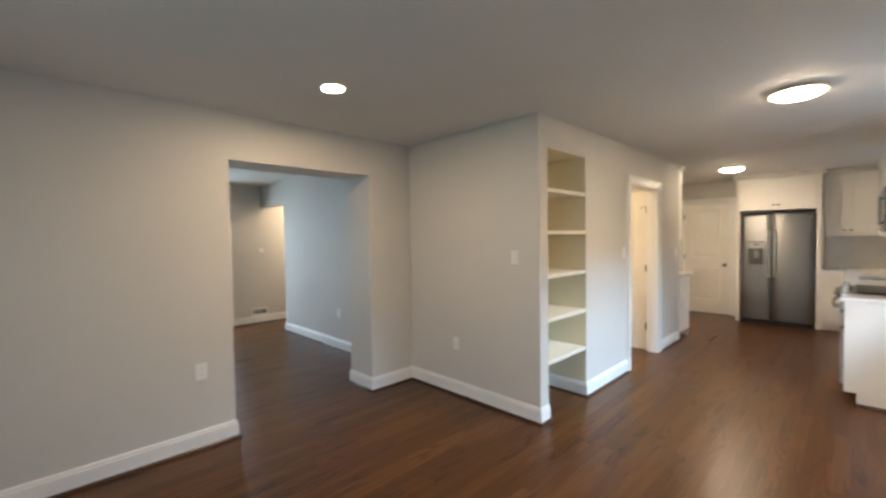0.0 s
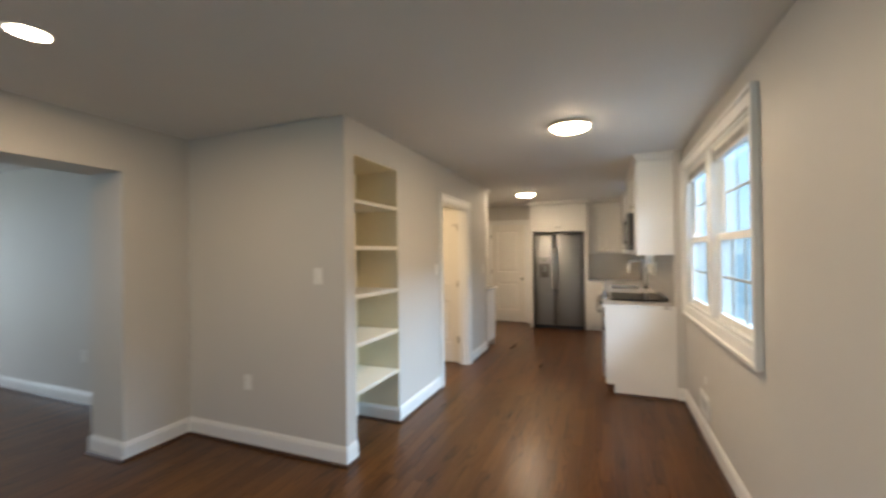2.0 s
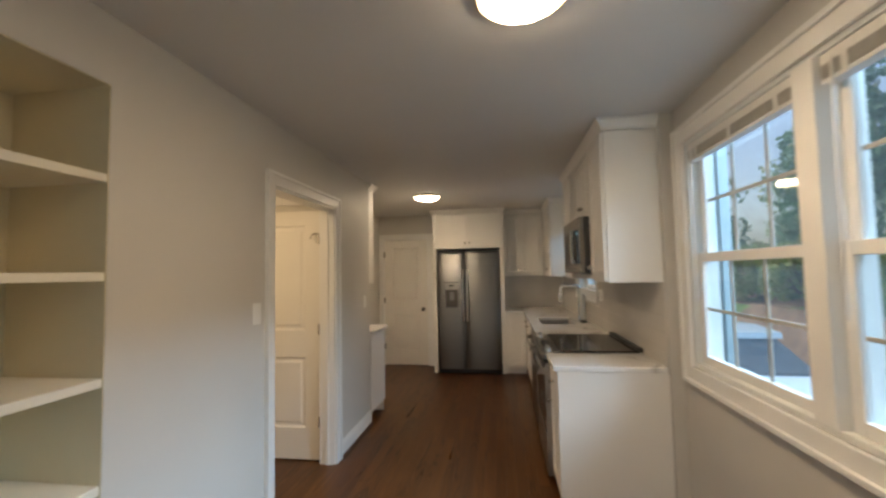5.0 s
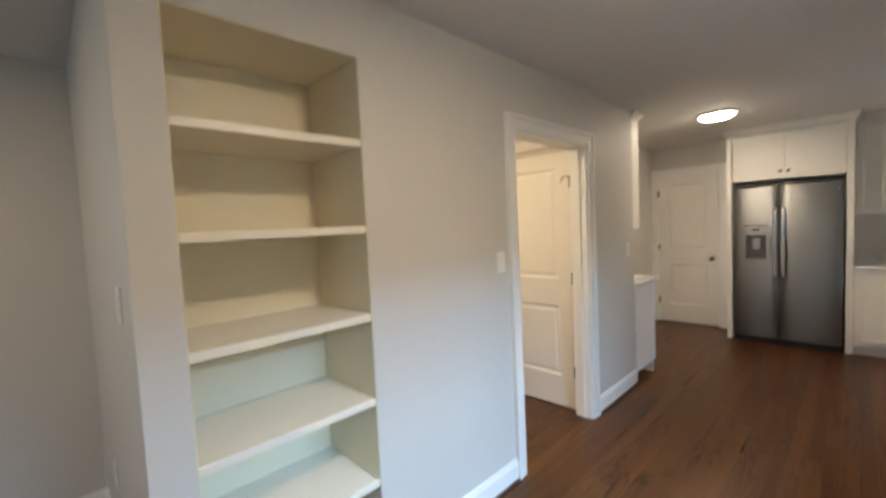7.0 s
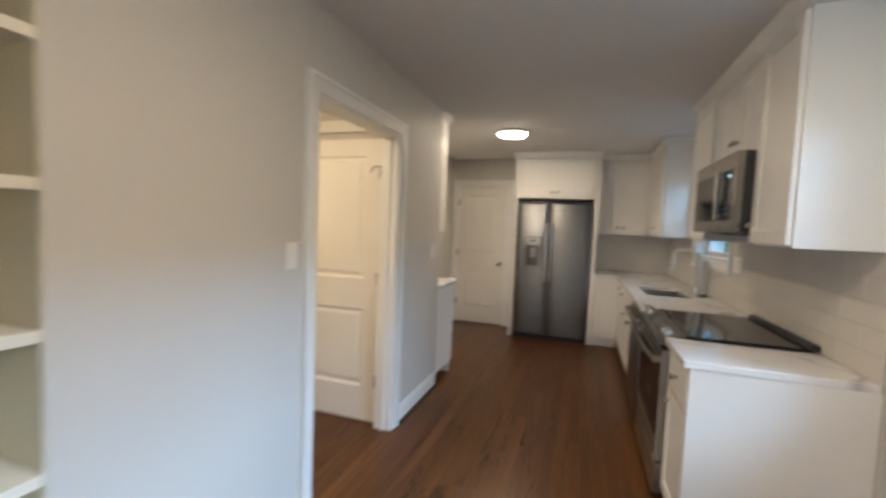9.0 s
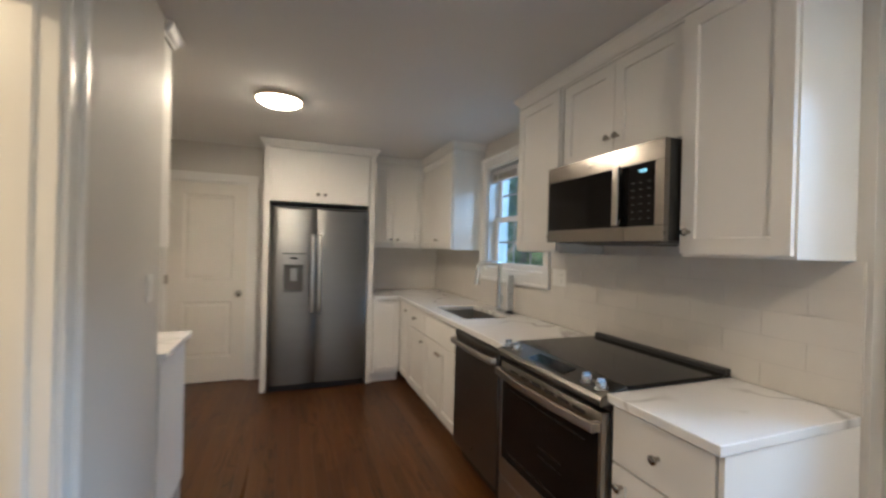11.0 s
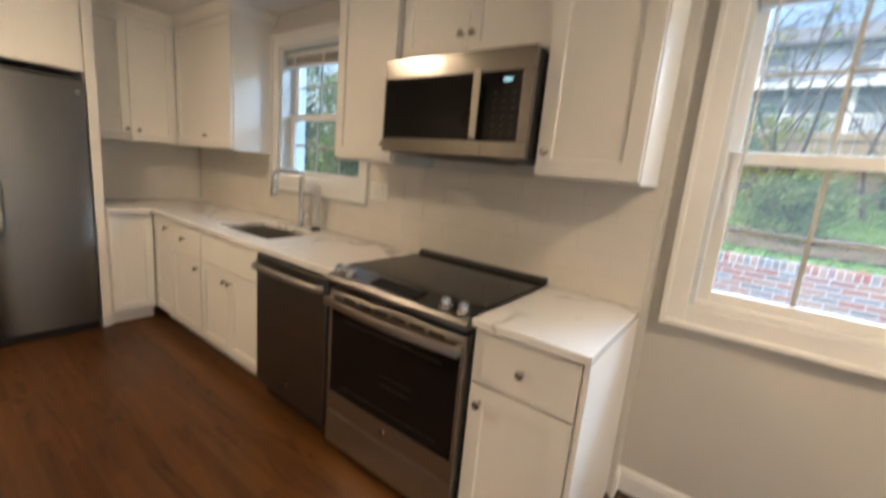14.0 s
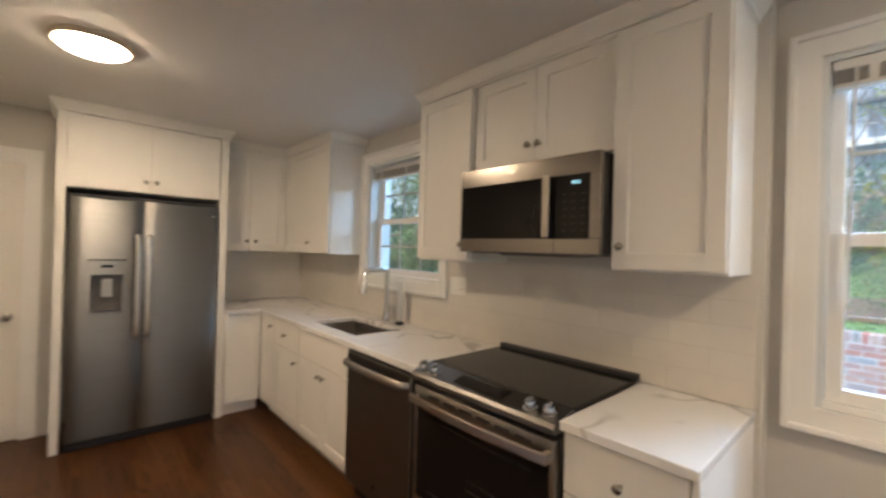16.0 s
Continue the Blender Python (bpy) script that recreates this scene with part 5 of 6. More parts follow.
gx = [-900, -300, -120, -60, -40, -28, -20, -15, -11, -8, -6, -3, 0, 2.3, 2.52, 3.3, 4.4, 5.6, 5.9, 6.2, 6.40, 6.49, 7.0, 7.8, 8.8, 10, 11.5, 13, 15, 17.5, 19, 21, 23, 25.5, 28, 32, 45, 80, 200, 900]
gy = [-900, -250, -80, -40, -24, -15, -10, -7, -5, -3, -1.5, 0, 1.5, 3, 4.2, 4.69, 4.71, 5.0, 5.3, 6, 7.4, 8.5, 9.7, 10.5, 12, 15, 19, 25, 40, 80, 250, 900]
verts = [(x, y, land(x, y) + (0.02 * noise.noise((x * 0.7, y * 0.7, 0)) if 6.6 < x < 40 else 0)) for y in gy for x in gx]
faces = [(j * len(gx) + i, j * len(gx) + i + 1, (j + 1) * len(gx) + i + 1, (j + 1) * len(gx) + i) for j in range(len(gy) - 1) for i in range(len(gx) - 1)]
me = bpy.data.meshes.new("ground")
me.from_pydata(verts, [], faces)
me.materials.append(M_GRASS)
tagged(new("ground", me), "green lawn with a driveway cut and a rising bank", "ground", kind="structure")
solid("driveway", boxes((2.55, 6.38, -14, 9.0, -0.93, -0.875)), M_CONC, "pale concrete driveway beside the house", "driveway")
solid("road", boxes((-19, -14.5, -60, 60, -0.75, -0.585)), M_CONC, "grey street across the front lawn", "road")
bm = bmesh.new()
bmesh.ops.create_circle(bm, cap_ends=True, radius=1.7, segments=40)
for v in bm.verts:
    r = 1 + 0.18 * noise.noise((v.co.x * 1.3, v.co.y * 1.3, 3))
    x, y = 8.5 + v.co.x * r * 0.7, 1.4 + v.co.y * r * 0.9
    v.co = (x, y, land(x, y) + 0.03)
solid("planting_bed", bm, M_MULCH, "brown leaf litter round the shrub", "ground")


bx, by = [5.52 + 0.33 * i for i in range(14)], [5.3 + 0.5 * i for i in range(20)]
me = bpy.data.meshes.new("planting_bed")
me.from_pydata([(x, y, land(x, y) + 0.03 + 0.03 * noise.noise((x * 2, y * 2, 5))) for y in by for x in bx], [], [(j * 14 + i, j * 14 + i + 1, (j + 1) * 14 + i + 1, (j + 1) * 14 + i) for j in range(19) for i in range(13)])
me.materials.append(M_MULCH)
tagged(new("planting_bed", me), "brown leaf litter on the bank under the hedge", "ground", kind="structure")


def scatter(name, mat, label, count, place, size, up=0.0, seed=1):
    """Many small four-cornered leaves or blades as one mesh of kind stuff."""
    rg_ = random.Random(seed)
    vs_, fs_ = [], []
    for _ in range(count):
        c = Vector(place(rg_))
        s = size * rg_.uniform(0.6, 1.3)
        d = Vector((rg_.gauss(0, 1), rg_.gauss(0, 1), rg_.gauss(0, 1) + up)).normalized()
        e = d.orthogonal().normalized()
        e.rotate(Matrix.Rotation(rg_.uniform(0, 6.28), 3, d))
        k = len(vs_)
        vs_ += [c - d * s, c + e * s * 0.45, c + d * s, c - e * s * 0.45]
        fs_.append((k, k + 1, k + 2, k + 3))
    m_ = bpy.data.meshes.new(name)
    m_.from_pydata([tuple(v) for v in vs_], [], fs_)
    m_.materials.append(mat)
    return m_


def lawn_spot(r):
    x, y = 6.55 + r.random() ** 1.5 * 9, r.uniform(-6, 8)
    return (x, y, land(x, y) + 0.02)


tagged(new("grass_tufts", scatter("grass_tufts", M_BLADE, "", 14000, lawn_spot, 0.035, 4.0, 3)), "short green lawn grass tufts", "grass", kind="stuff")
tagged(new("fallen_leaves", scatter("fallen_leaves", M_YLEAF, "", 700, lawn_spot, 0.045, 0.0, 8)), "dry yellow leaves fallen on the lawn", "leaves", kind="stuff")

# brick retaining wall
BW0, BW1, WT = 6.38, 6.49, 0.745
bricks = thing("retaining_wall", (6.43, 0.5, -0.9), "low wall of old mixed red and grey brick", "wall", kind="structure")
part("mortar", boxes((BW0 + 0.006, BW1 + 0.10, -8.0, 4.7, -0.95, WT - 0.012)), M_MORTAR, bricks, "pale mortar bed")


def brick_mesh(l, w, h):
    bm = bmesh.new()
    box(bm, 0, w, 0, l, 0, h)
    bmesh.ops.bevel(bm, geom=[e for e in bm.edges if e.verts[0].co.x < 0.001 and e.verts[1].co.x < 0.001], offset=0.003, segments=1, affect="EDGES")
    return finish("brick", bm, M_BRICK)


stretcher, rowlock = brick_mesh(0.203, 0.09, 0.057), brick_mesh(0.057, 0.22, 0.100)
rb = random.Random(11)
fv, ff = [], []


def lay(mesh, x, y, z, near):
    dx = rb.uniform(-0.003, 0.003)
    if near:
        ob = new("brick", mesh)
        ob.location = (x + dx, y, z)
        ob.parent = bricks
        ob.location = ob.location - bricks.location
    else:
        k = len(fv)
        fv.extend((v.co.x + x + dx, v.co.y + y, v.co.z + z) for v in mesh.vertices)
        ff.extend([k + i for i in p.vertices] for p in mesh.polygons)


y = -7.9
while y < 4.6:
    lay(rowlock, BW0, y, WT - 0.100, -0.4 < y < 2.9)
    y += 0.067
for c in range(20):
    z = WT - 0.100 - 0.0677 * (c + 1)
    y = -7.9 - (0.1065 if c % 2 else 0)
    while y < 4.48:
        lay(stretcher, BW0, y, z, -0.4 < y < 2.9 and c < 9)
        y += 0.213
me = bpy.data.meshes.new("bricks")
me.from_pydata(fv, [], ff)
me.materials.append(M_BRICK)
rest_b = tagged(new("bricks", me), "further courses of mixed brick", kind="stuff")
rest_b.parent = bricks
rest_b.location = -bricks.location


# plants
def limb(bm, p, d, r, length, depth, rnd, tips):
    pts, rad = [p], [r]
    n = 5
    for i in range(n):
        d = (d + Vector((rnd.gauss(0, 0.16), rnd.gauss(0, 0.16), rnd.gauss(0.03, 0.12)))).normalized()
        pts.append(pts[-1] + d * length / n)
    rings = []
    for i, q in enumerate(pts):
        rr = r * (1 - 0.6 * i / n)
        u = d.orthogonal().normalized()
        w = d.cross(u)
        rings.append([bm.verts.new(q + (u * math.cos(1.0472 * k) + w * math.sin(1.0472 * k)) * rr) for k in range(6)])
    for a, b in zip(rings, rings[1:]):
        for k in range(6):
            bm.faces.new((a[k], a[(k + 1) % 6], b[(k + 1) % 6], b[k]))
    tips += pts[2:]
    if depth:
        for i in range(rnd.choice((3, 4))):
            q = pts[rnd.randint(2, n)]
            side = Vector((rnd.gauss(0, 1), rnd.gauss(0, 1), rnd.gauss(0.45, 0.5))).normalized()
            limb(bm, q, (d * 0.5 + side).normalized(), r * 0.5, length * rnd.uniform(0.55, 0.75), depth - 1, rnd, tips)


def bare_tree(x, y, h, seed, leaves, mat, label, name="tree"):
    rnd = random.Random(seed)
    z = land(x, y)
    t = thing(name, (x, y, z), label, "tree")
    tips = []
    bm = bmesh.new()
    limb(bm, Vector((x, y, z - 0.05)), Vector((0, 0, 1)), 0.018 * h / 2.5 + 0.015, h * 0.5, 0, rnd, tips)
    base = Vector((x, y, z + h * 0.28))
    for i in range(7):
        a = 6.283 * i / 7 + rnd.uniform(-0.4, 0.4)
        limb(bm, base + Vector((0, 0, rnd.uniform(-0.1, 0.25) * h)), Vector((math.cos(a) * 0.6, math.sin(a) * 0.6, 0.85)).normalized(), 0.007 * h / 2.5 + 0.007, h * 0.55, 2, rnd, tips)
    part("trunk", bm, M_BARK, t)

    def near_tip(r):
        q = r.choice(tips)
        return q + Vector((r.gauss(0, 0.10), r.gauss(0, 0.10), r.gauss(0, 0.10)))
    if leaves:
        m_ = scatter("crown", mat, "", leaves, near_tip, 0.05, 0, seed)
        c = new("crown", m_)
        c.parent = t
        c.location = -t.location


def clumped(cx, cy, z0, rx, ry, h, clumps, seed, shape):
    """Places on the skin of many overlapping clumps, so that the outline is uneven and has gaps."""
    rnd = random.Random(seed)
    cs = []
    for _ in range(clumps):
        a, k = rnd.uniform(0, 6.283), rnd.random()
        if shape == "cone":
            v = k ** 1.4
            rad = (1 - v) * rnd.uniform(0.35, 1.0) + 0.05
            size = 0.16 + 0.22 * (1 - v)
        else:
            v = rnd.uniform(0.1, 0.92)
            rad = math.sqrt(max(0.05, 1 - (2 * v - 1) ** 2 * 0.9)) * rnd.uniform(0.2, 0.95)
            size = rnd.uniform(0.16, 0.30)
        cs.append((Vector((cx + math.cos(a) * rx * rad, cy + math.sin(a) * ry * rad, z0 + v * h)), size * min(rx, ry, h)))

    def place(r):
        c, s = r.choice(cs)
        d = Vector((r.gauss(0, 1), r.gauss(0, 1), r.gauss(0, 1))).normalized()
        return c + d * s * r.uniform(0.55, 1.0)
    return place


def shrub(x, y, w, d, h, seed, mat, label, leaf=0.045, count=5000, name="shrub", shape="round", cat="shrub", clumps=40):
    z = land(x, y)
    t = thing(name, (x, y, z), label, cat)
    rnd = random.Random(seed)
    bm = bmesh.new()
    if shape == "cone":
        lathe(bm, [(0.04 * h * 0.6, 0), (0.03 * h * 0.5, h * 0.3), (0.008 * h, h * 0.9)], (x, y, z - 0.05), (0, 0, 1), 10)
    else:
        for i in range(9):
            a = rnd.uniform(0, 6.283)
            limb(bm, Vector((x, y, z - 0.05)), Vector((math.cos(a) * 0.6, math.sin(a) * 0.6, 0.7)).normalized(), 0.016, h * 0.75, 1, rnd, [])
    part("trunk" if shape == "cone" else "stems", bm, M_BARK, t)
    c = new("crown", scatter("crown", mat, "", count, clumped(x, y, z, w / 2, d / 2, h, clumps, seed, shape), leaf, 0, seed + 1))
    c.parent = t
    c.location = -t.location


shrub(8.6, 1.32, 1.5, 1.75, 1.0, 21, M_LEAF, "rounded olive green shrub with bare reddish twigs on the lawn", 0.036, 4200, clumps=60)
shrub(14.0, -3.4, 2.8, 3.2, 2.2, 22, M_PINE, "dark green clipped evergreen shrub", 0.05, 5000)
bare_tree(11.2, 1.55, 5.4, 5, 420, M_YLEAF, "small bare-branched tree with a few yellow leaves")
bare_tree(15.0, 3.4, 6.5, 9, 420, M_YLEAF, "young bare tree with sparse yellow leaves")
bare_tree(13.5, -0.2, 6.4, 14, 120, M_YLEAF, "tall bare tree with thin branches")
shrub(14.5, 2.6, 2.2, 2.2, 2.9, 30, M_PINE, "blue-green evergreen shrub before the fence", 0.05, 3500)
shrub(12.0, 1.5, 1.7, 2.0, 2.25, 33, M_YLEAF, "yellow-green autumn shrub with thin twigs", 0.05, 2600)
shrub(12.0, -0.85, 1.7, 1.8, 2.0, 34, M_PINE, "dark green evergreen shrub on the lawn", 0.05, 5200)
for i in range(7):
    shrub(17.2 + 0.3 * math.sin(i * 2.1), -5.2 + i * 1.35, 1.5, 1.7, 1.35 + 0.2 * math.sin(i * 1.3), 100 + i, M_TWIG, "low leafless brown brush before the fence", 0.05, 900, "brush")
shrub(16.4, 5.2, 2.8, 3.0, 3.4, 31, M_PINE, "dark evergreen shrub beside the fence", 0.06, 4500)
for i, (x, y, w, h) in enumerate([(6.9, 6.4, 1.5, 1.1), (7.1, 7.9, 1.7, 1.25), (8.4, 9.0, 2.0, 1.4), (7.0, 9.7, 1.9, 1.3), (8.6, 11.4, 2.4, 0.75), (7.0, 11.8, 2.0, 0.7), (8.3, 7.0, 1.6, 1.2)]):
    shrub(x, y, w, w, h, 40 + i, M_LEAF, "broad-leaved green hedge shrub on the bank", 0.075, 3200, "hedge_shrub")
for i, (x, y, w, h) in enumerate([(9.3, 10.2, 3.4, 7.0), (7.0, 13.6, 3.6, 8.0), (17.5, 13.5, 5.0, 10.5), (4.0, 20.0, 4.6, 9.5), (14.0, 12.0, 4.5, 8.5), (10.0, 20.5, 5.5, 12.0), (24.0, 17.0, 5.5, 11.0), (16.0, 8.5, 4.0, 7.0), (5.8, 22.0, 5.0, 11.0)]):
    shrub(x, y, w, w, h, 60 + i, M_PINE, "tall dark evergreen tree behind the garden", 0.14, 6500, "evergreen_tree", "cone", "tree", 110)
for i, (x, y, w, h) in enumerate([(-24, 13.5, 7, 9), (-27, 18.5, 7, 10), (-23.5, -7, 6, 8), (-30, -3.5, 6, 8)]):
    shrub(x, y, w, w, h, 80 + i, M_LEAF, "leafy green tree across the street", 0.16, 5000, "street_tree", "round", "tree", 70)
shrub(21.0, 27.0, 7, 7, 6.5, 95, M_LEAF, "leafy green tree far behind the fence", 0.15, 4000, "garden_tree", "round", "tree", 70)
shrub(-21.0, 3.2, 2.2, 3.0, 1.3, 90, M_PINE, "dark hedge shrub across the street", 0.07, 2500)

# fence on the bank
fence = thing("fence", (19.0, 1.0, land(19.0, 1.0)), "weathered brown board fence on the bank", "fence")
for i in range(60):
    y = -8 + i * 0.305
    z = land(19.0, y)
    part("board", boxes((19.0, 19.02, y, y + 0.29, z + 0.05, z + 1.95 + 0.02 * math.sin(i * 1.7)), bevel=0.004), M_FENCE, fence)
    if i % 8 == 0:
        part("post", boxes((18.9, 19.0, y - 0.05, y + 0.05, z - 0.1, z + 2.05), bevel=0.006), M_FENCE, fence)
part("rail", boxes((18.96, 19.0, -8, 10.2, land(19, 0) + 0.4, land(19, 0) + 0.49)), M_FENCE, fence)
part("rail", boxes((18.96, 19.0, -8, 10.2, land(19, 0) + 1.7, land(19, 0) + 1.79)), M_FENCE, fence)
fence2 = thing("fence", (9.5, 11.5, land(9.5, 11.5)), "low grey-brown rail fence before the evergreens", "fence")
for i in range(8):
    x = 5.6 + i * 1.3
    z = land(x, 11.6)
    part("post", boxes((x - 0.05, x + 0.05, 11.55, 11.65, z - 0.1, z + 1.25), bevel=0.006), M_FENCE, fence2)
    if i < 7:
        za, zb = land(x + 0.05, 11.6), land(x + 1.25, 11.6)
        for hgt in (0.45, 0.85, 1.15):
            part("rail", sweep(bmesh.new(), [(x + 0.05, 11.6, za + hgt), (x + 1.25, 11.6, zb + hgt)], 0.04, 8), M_FENCE, fence2)


def house(x0, x1, y0, y1, z0, eave, ridge, front_x, label, win_rows, wall_mat):
    h = thing("house", ((x0 + x1) / 2, (y0 + y1) / 2, z0), label, "house")
    part("wall", boxes((x0, x1, y0, y1, z0 - 0.5, eave)), wall_mat, h)
    bm = bmesh.new()
    xm = (x0 + x1) / 2
    ends = [[bm.verts.new(p) for p in ((x0 - 0.6, y, eave - 0.05), (xm, y, ridge), (x1 + 0.6, y, eave - 0.05), (x1 + 0.6, y, eave + 0.12), (xm, y, ridge + 0.2), (x0 - 0.6, y, eave + 0.12))] for y in (y0 - 0.5, y1 + 0.5)]
    for i in range(6):
        bm.faces.new((ends[0][i], ends[0][(i + 1) % 6], ends[1][(i + 1) % 6], ends[1][i]))
    bm.faces.new(ends[0]); bm.faces.new(ends[1][::-1])
    part("roof", bm, M_ROOF, h, "grey shingle roof")
    for y in (y0 + 0.01, y1 - 0.13):
        bm = bmesh.new()
        tri = [[bm.verts.new(p) for p in ((x0, yy, eave), (x1, yy, eave), (xm, yy, ridge))] for yy in (y, y + 0.12)]
        bm.faces.new(tri[0]); bm.faces.new(tri[1][::-1])
        for i in range(3):
            bm.faces.new((tri[0][i], tri[0][(i + 1) % 3], tri[1][(i + 1) % 3], tri[1][i]))
        part("gable", bm, wall_mat, h)
    s = -1 if front_x == x0 else 1
    for zc, ys in win_rows:
        for y in ys:
            w = part("window", boxes((front_x, front_x + s * 0.08, y - 0.6, y - 0.5, zc - 0.8, zc + 0.8), (front_x, front_x + s * 0.08, y + 0.5, y + 0.6, zc - 0.8, zc + 0.8), (front_x, front_x + s * 0.08, y - 0.5, y + 0.5, zc + 0.7, zc + 0.8), (front_x, front_x + s * 0.08, y - 0.5, y + 0.5, zc - 0.8, zc - 0.7), (front_x, front_x + s * 0.06, y - 0.5, y + 0.5, zc - 0.04, zc + 0.04)), M_TRIM, h, "white window frame")
            part("pane", boxes((front_x + s * 0.005, front_x + s * 0.03, y - 0.5, y + 0.5, zc - 0.7, zc + 0.7)), M_HPANE, w)
    return h


HZ = land(28, 0)
nb = house(28.5, 38, -18, 4.8, HZ, HZ + 5.7, HZ + 7.9, 28.5, "pale grey two-storey neighbouring house with a white porch rail", [(HZ + 1.6, (-12, -8.5, -5, -1.2, 2.2)), (HZ + 4.75, (-12, -8.5, -5, -1.2, 2.2))], M_SIDING)
part("porch_deck", boxes((26.6, 28.49, -13, 3.8, HZ + 1.15, HZ + 1.3)), M_TRIM, nb)
part("porch_skirt", boxes((26.9, 27.0, -13, 3.8, HZ - 0.4, HZ + 1.14)), M_SIDING, nb)
part("porch_roof", boxes((26.3, 28.49, -13.3, 4.1, HZ + 3.35, HZ + 3.6), bevel=0.05), M_ROOF, nb, "grey shingle porch roof")
part("fascia", boxes((26.24, 26.29, -13.3, 4.1, HZ + 3.3, HZ + 3.58)), M_TRIM, nb, "white fascia board")
for i in range(8):
    y = -12.9 + i * 2.38
    part("porch_post", boxes((26.65, 26.85, y, y + 0.2, HZ + 1.3, HZ + 3.34)), M_TRIM, nb)
part("porch_rail", boxes((26.68, 26.76, -12.6, 3.7, HZ + 2.1, HZ + 2.2)), M_TRIM, nb)
for i in range(100):
    y = -12.5 + i * 0.162
    part("baluster", boxes((26.70, 26.74, y, y + 0.05, HZ + 1.3, HZ + 2.1)), M_TRIM, nb)
house(-42, -34, -4, 14, -0.9, 3.4, 6.2, -34, "pale single-storey house across the street", [(1.2, (-1, 2.5, 6, 9.5, 12.5))], M_SIDING)

# white boarded screen wall standing out from the house
screen = thing("porch_screen", (3.0, 3.74, -0.9), "pale blue-grey painted board screen wall standing out from the house", "wall", kind="structure")
for i in range(6):
    x = XO + 0.012 + i * 0.142
    part("board", boxes((x, x + 0.139, 3.695, 3.735, -0.87, 2.75), bevel=0.003), M_SCREEN, screen)
part("post", boxes((3.38, 3.47, 3.67, 3.77, -0.875, 2.80), bevel=0.004), M_SCREEN, screen)

# parked car on the driveway
CX, CY, CZ = 4.62, 4.35, -0.875
car = thing("car", (CX, CY + 2.2, CZ), "pale blue parked car on the driveway", "car")


def car_loft(rows):
    """Cross sections along the car: (y, half width, z low, z high)."""
    bm = bmesh.new()
    rings = []
    for y, hw, z0, z1 in rows:
        r = min(0.12, (z1 - z0) / 3)
        rings.append([bm.verts.new((CX + sx, CY + y, CZ + z)) for sx, z in ((-hw, z0), (hw, z0), (hw, z1 - r), (hw - r * 0.8, z1), (-hw + r * 0.8, z1), (-hw, z1 - r))])
    for a, b in zip(rings, rings[1:]):
        for k in range(6):
            bm.faces.new((a[k], a[(k + 1) % 6], b[(k + 1) % 6], b[k]))
    bm.faces.new(rings[0][::-1]); bm.faces.new(rings[-1])
    return bm


part("body", car_loft([(0, 0.70, 0.35, 0.62), (0.08, 0.80, 0.25, 0.70), (0.9, 0.86, 0.22, 0.92), (1.3, 0.87, 0.22, 0.95), (3.4, 0.87, 0.22, 0.97), (4.2, 0.84, 0.24, 0.96), (4.4, 0.76, 0.35, 0.85)]), M_CARP, car, "pale blue body", True)
part("glasshouse", car_loft([(1.15, 0.74, 0.90, 0.97), (1.75, 0.68, 0.92, 1.34), (3.1, 0.68, 0.92, 1.36), (3.75, 0.72, 0.92, 1.02)]), M_CARG, car, "tinted windows")
part("roof", car_loft([(1.70, 0.66, 1.33, 1.42), (2.3, 0.68, 1.35, 1.46), (3.0, 0.67, 1.35, 1.44), (3.2, 0.64, 1.33, 1.40)]), M_CARP, car, "pale blue roof", True)
for x in (CX - 0.80, CX + 0.80):
    for y in (0.85, 3.5):
        w = part("wheel", lathe(bmesh.new(), [(0.20, -0.10), (0.31, -0.09), (0.32, -0.05), (0.32, 0.05), (0.31, 0.09), (0.20, 0.10)], (x, CY + y, CZ + 0.322), (1, 0, 0), 28), M_TYRE, car, "black tyre", True)
        part("rim", lathe(bmesh.new(), [(0.19, -0.095), (0.19, 0.095)], (x, CY + y, CZ + 0.322), (1, 0, 0), 20), M_NICKEL, w, "silver rim", True)
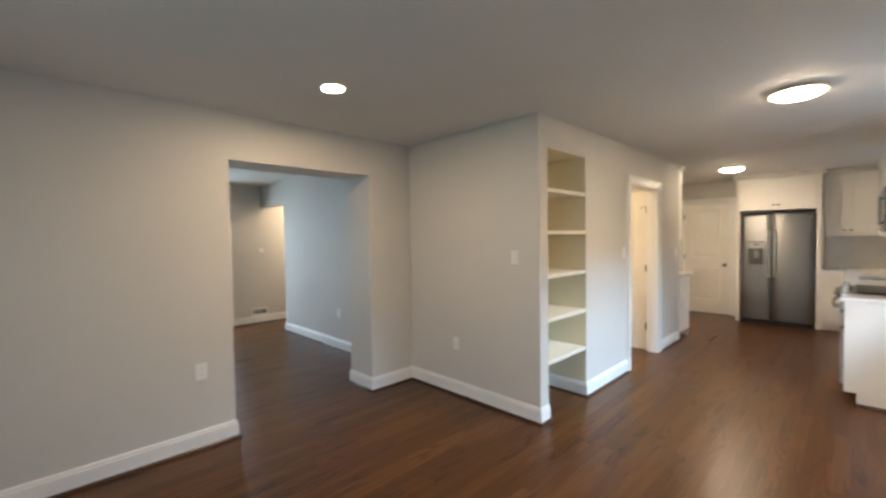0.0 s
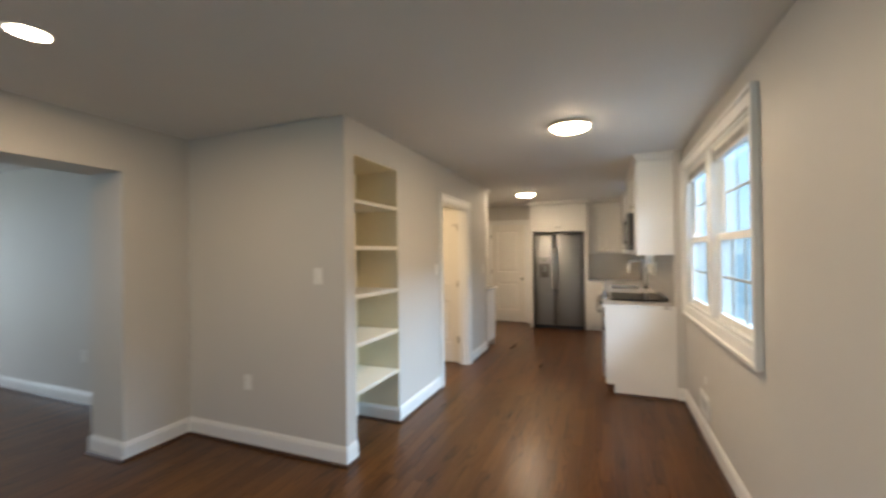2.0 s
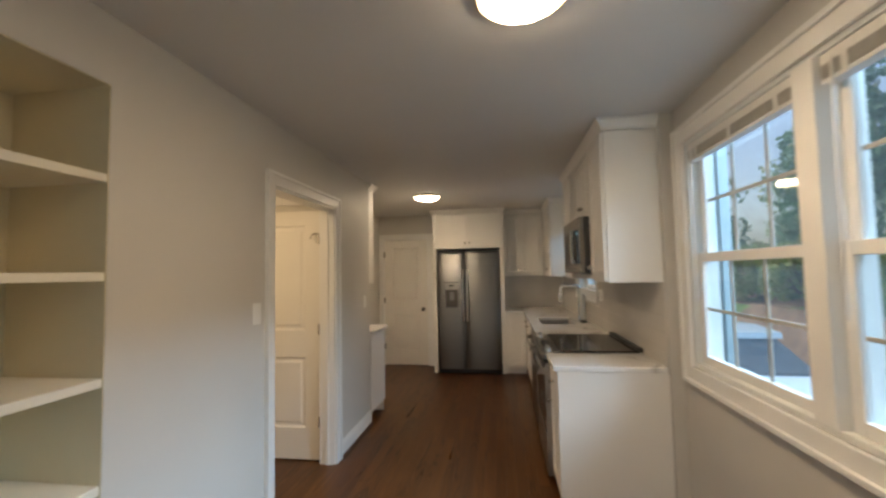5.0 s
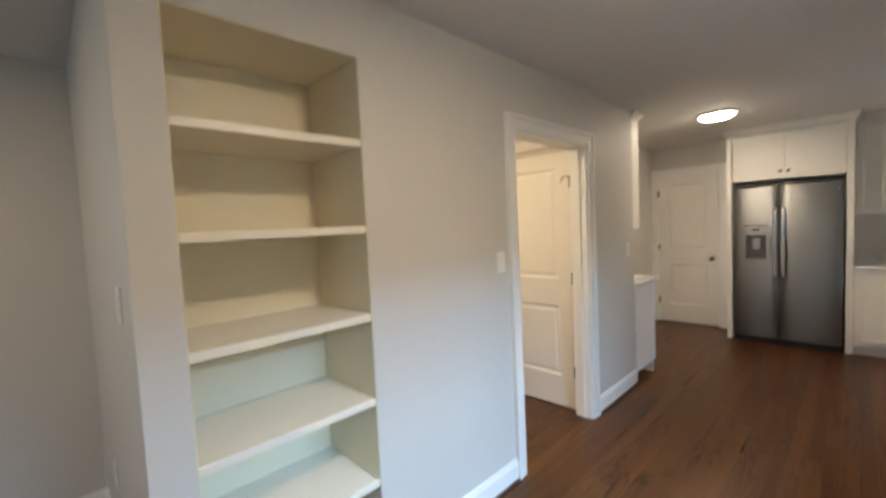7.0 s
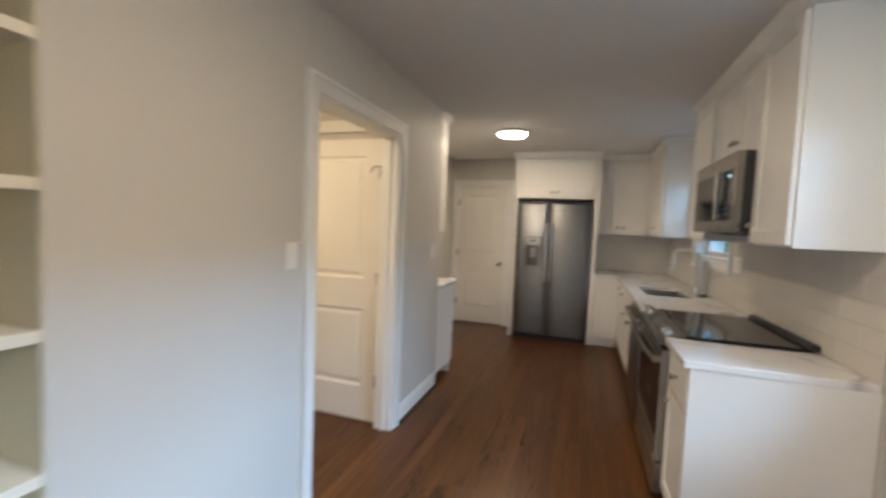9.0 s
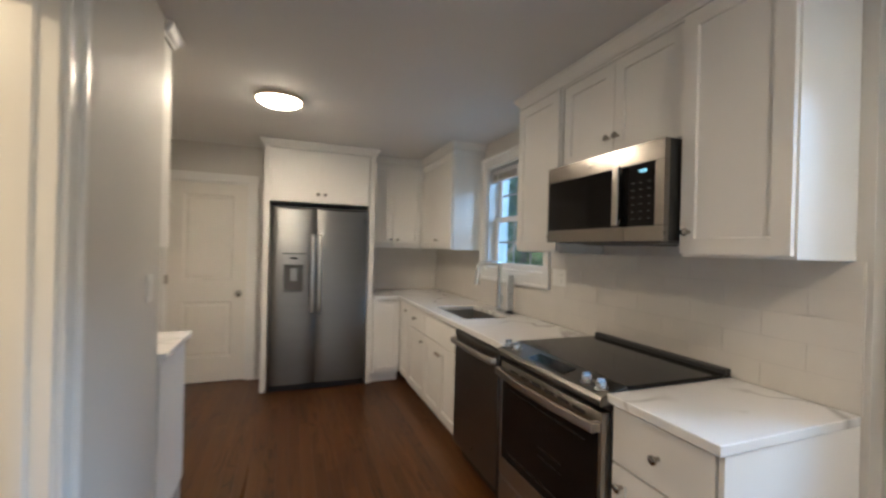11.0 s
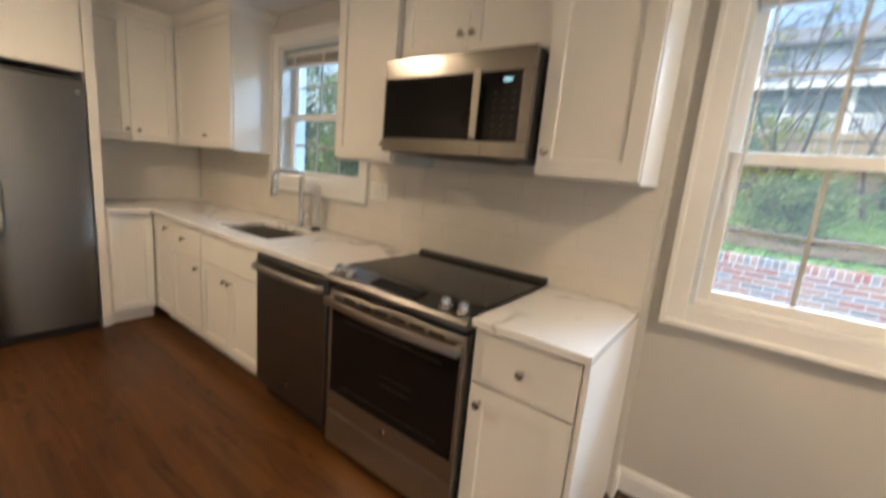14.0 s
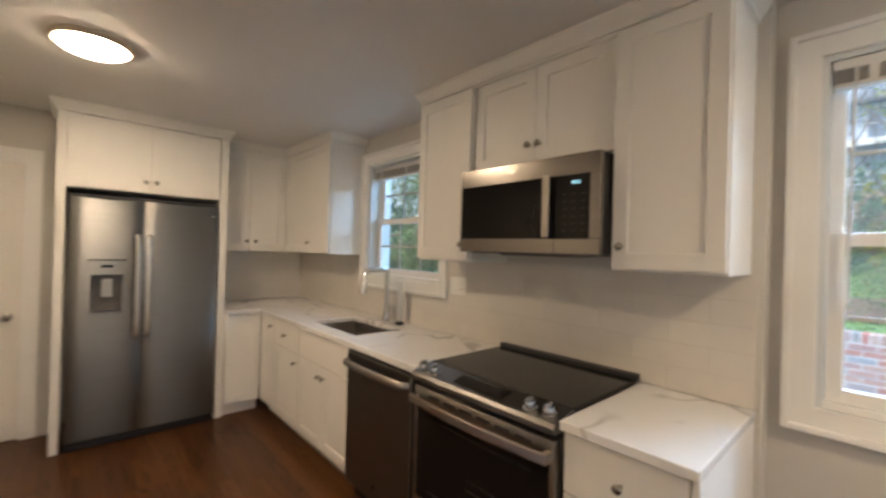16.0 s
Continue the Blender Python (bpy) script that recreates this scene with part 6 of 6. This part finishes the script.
for x in (CX - 0.58, CX + 0.58):
    part("headlight", boxes((x - 0.14, x + 0.14, CY + 0.03, CY + 0.12, CZ + 0.52, CZ + 0.64), bevel=0.02), M_PLATE, car, "clear headlight")

# ---- floor boards, laid last ----
floor = thing("floor", (0, 0, 0), "walnut-stained oak strip floor with a satin finish", "floor", kind="structure")
PLANK_W = 0.076
plank_meshes = {}
for length in (0.55, 0.75, 0.95, 1.2, 1.5):
    bm = bmesh.new()
    w2, e = PLANK_W / 2 - 0.0001, 0.0005
    ring0 = [(-w2, 0.0004, -0.018), (w2, 0.0004, -0.018), (w2, length - 0.0004, -0.018), (-w2, length - 0.0004, -0.018)]
    ring1 = [(x, y, -e) for x, y, _ in ring0]
    ring2 = [(-w2 + e, 0.0009, 0), (w2 - e, 0.0009, 0), (w2 - e, length - 0.0009, 0), (-w2 + e, length - 0.0009, 0)]
    rs = [[bm.verts.new(p) for p in r] for r in (ring0, ring1, ring2)]
    for p, q in zip(rs, rs[1:]):
        for i in range(4):
            bm.faces.new((p[i], p[(i + 1) % 4], q[(i + 1) % 4], q[i]))
    bm.faces.new(rs[2])
    plank_meshes[length] = finish("plank", bm, M_FLOOR)
rng = random.Random(4)
far_v, far_f, near_count = [], [], 0
x = LW - 0.02
while x < XE + 0.02:
    y = -4.1 - rng.random()
    while y < YN:
        length = rng.choice((0.55, 0.75, 0.95, 1.2, 1.5))
        near = -0.5 < x < 2.35 and -2.2 < y and y + length < 5.2
        if near and near_count < 300:
            ob = new("plank", plank_meshes[length])
            ob.location = (x, y, 0)
            ob.parent = floor
            near_count += 1
        else:
            me = plank_meshes[length]
            k = len(far_v)
            y_lo, y_hi = -3.96, (YN + 0.05 if x > 0.34 else YD + 0.04)
            if y + length > y_lo + 0.02 and y < y_hi - 0.02:
                far_v += [(v.co.x + x, min(max(v.co.y + y, y_lo), y_hi), v.co.z) for v in me.vertices]
                far_f += [[k + i for i in p.vertices] for p in me.polygons]
        y += length
    x += PLANK_W
me = bpy.data.meshes.new("planks")
me.from_pydata(far_v, [], far_f)
me.materials.append(M_FLOOR)
rest = tagged(new("planks", me), "rows of dark oak boards", kind="stuff")
rest.parent = floor
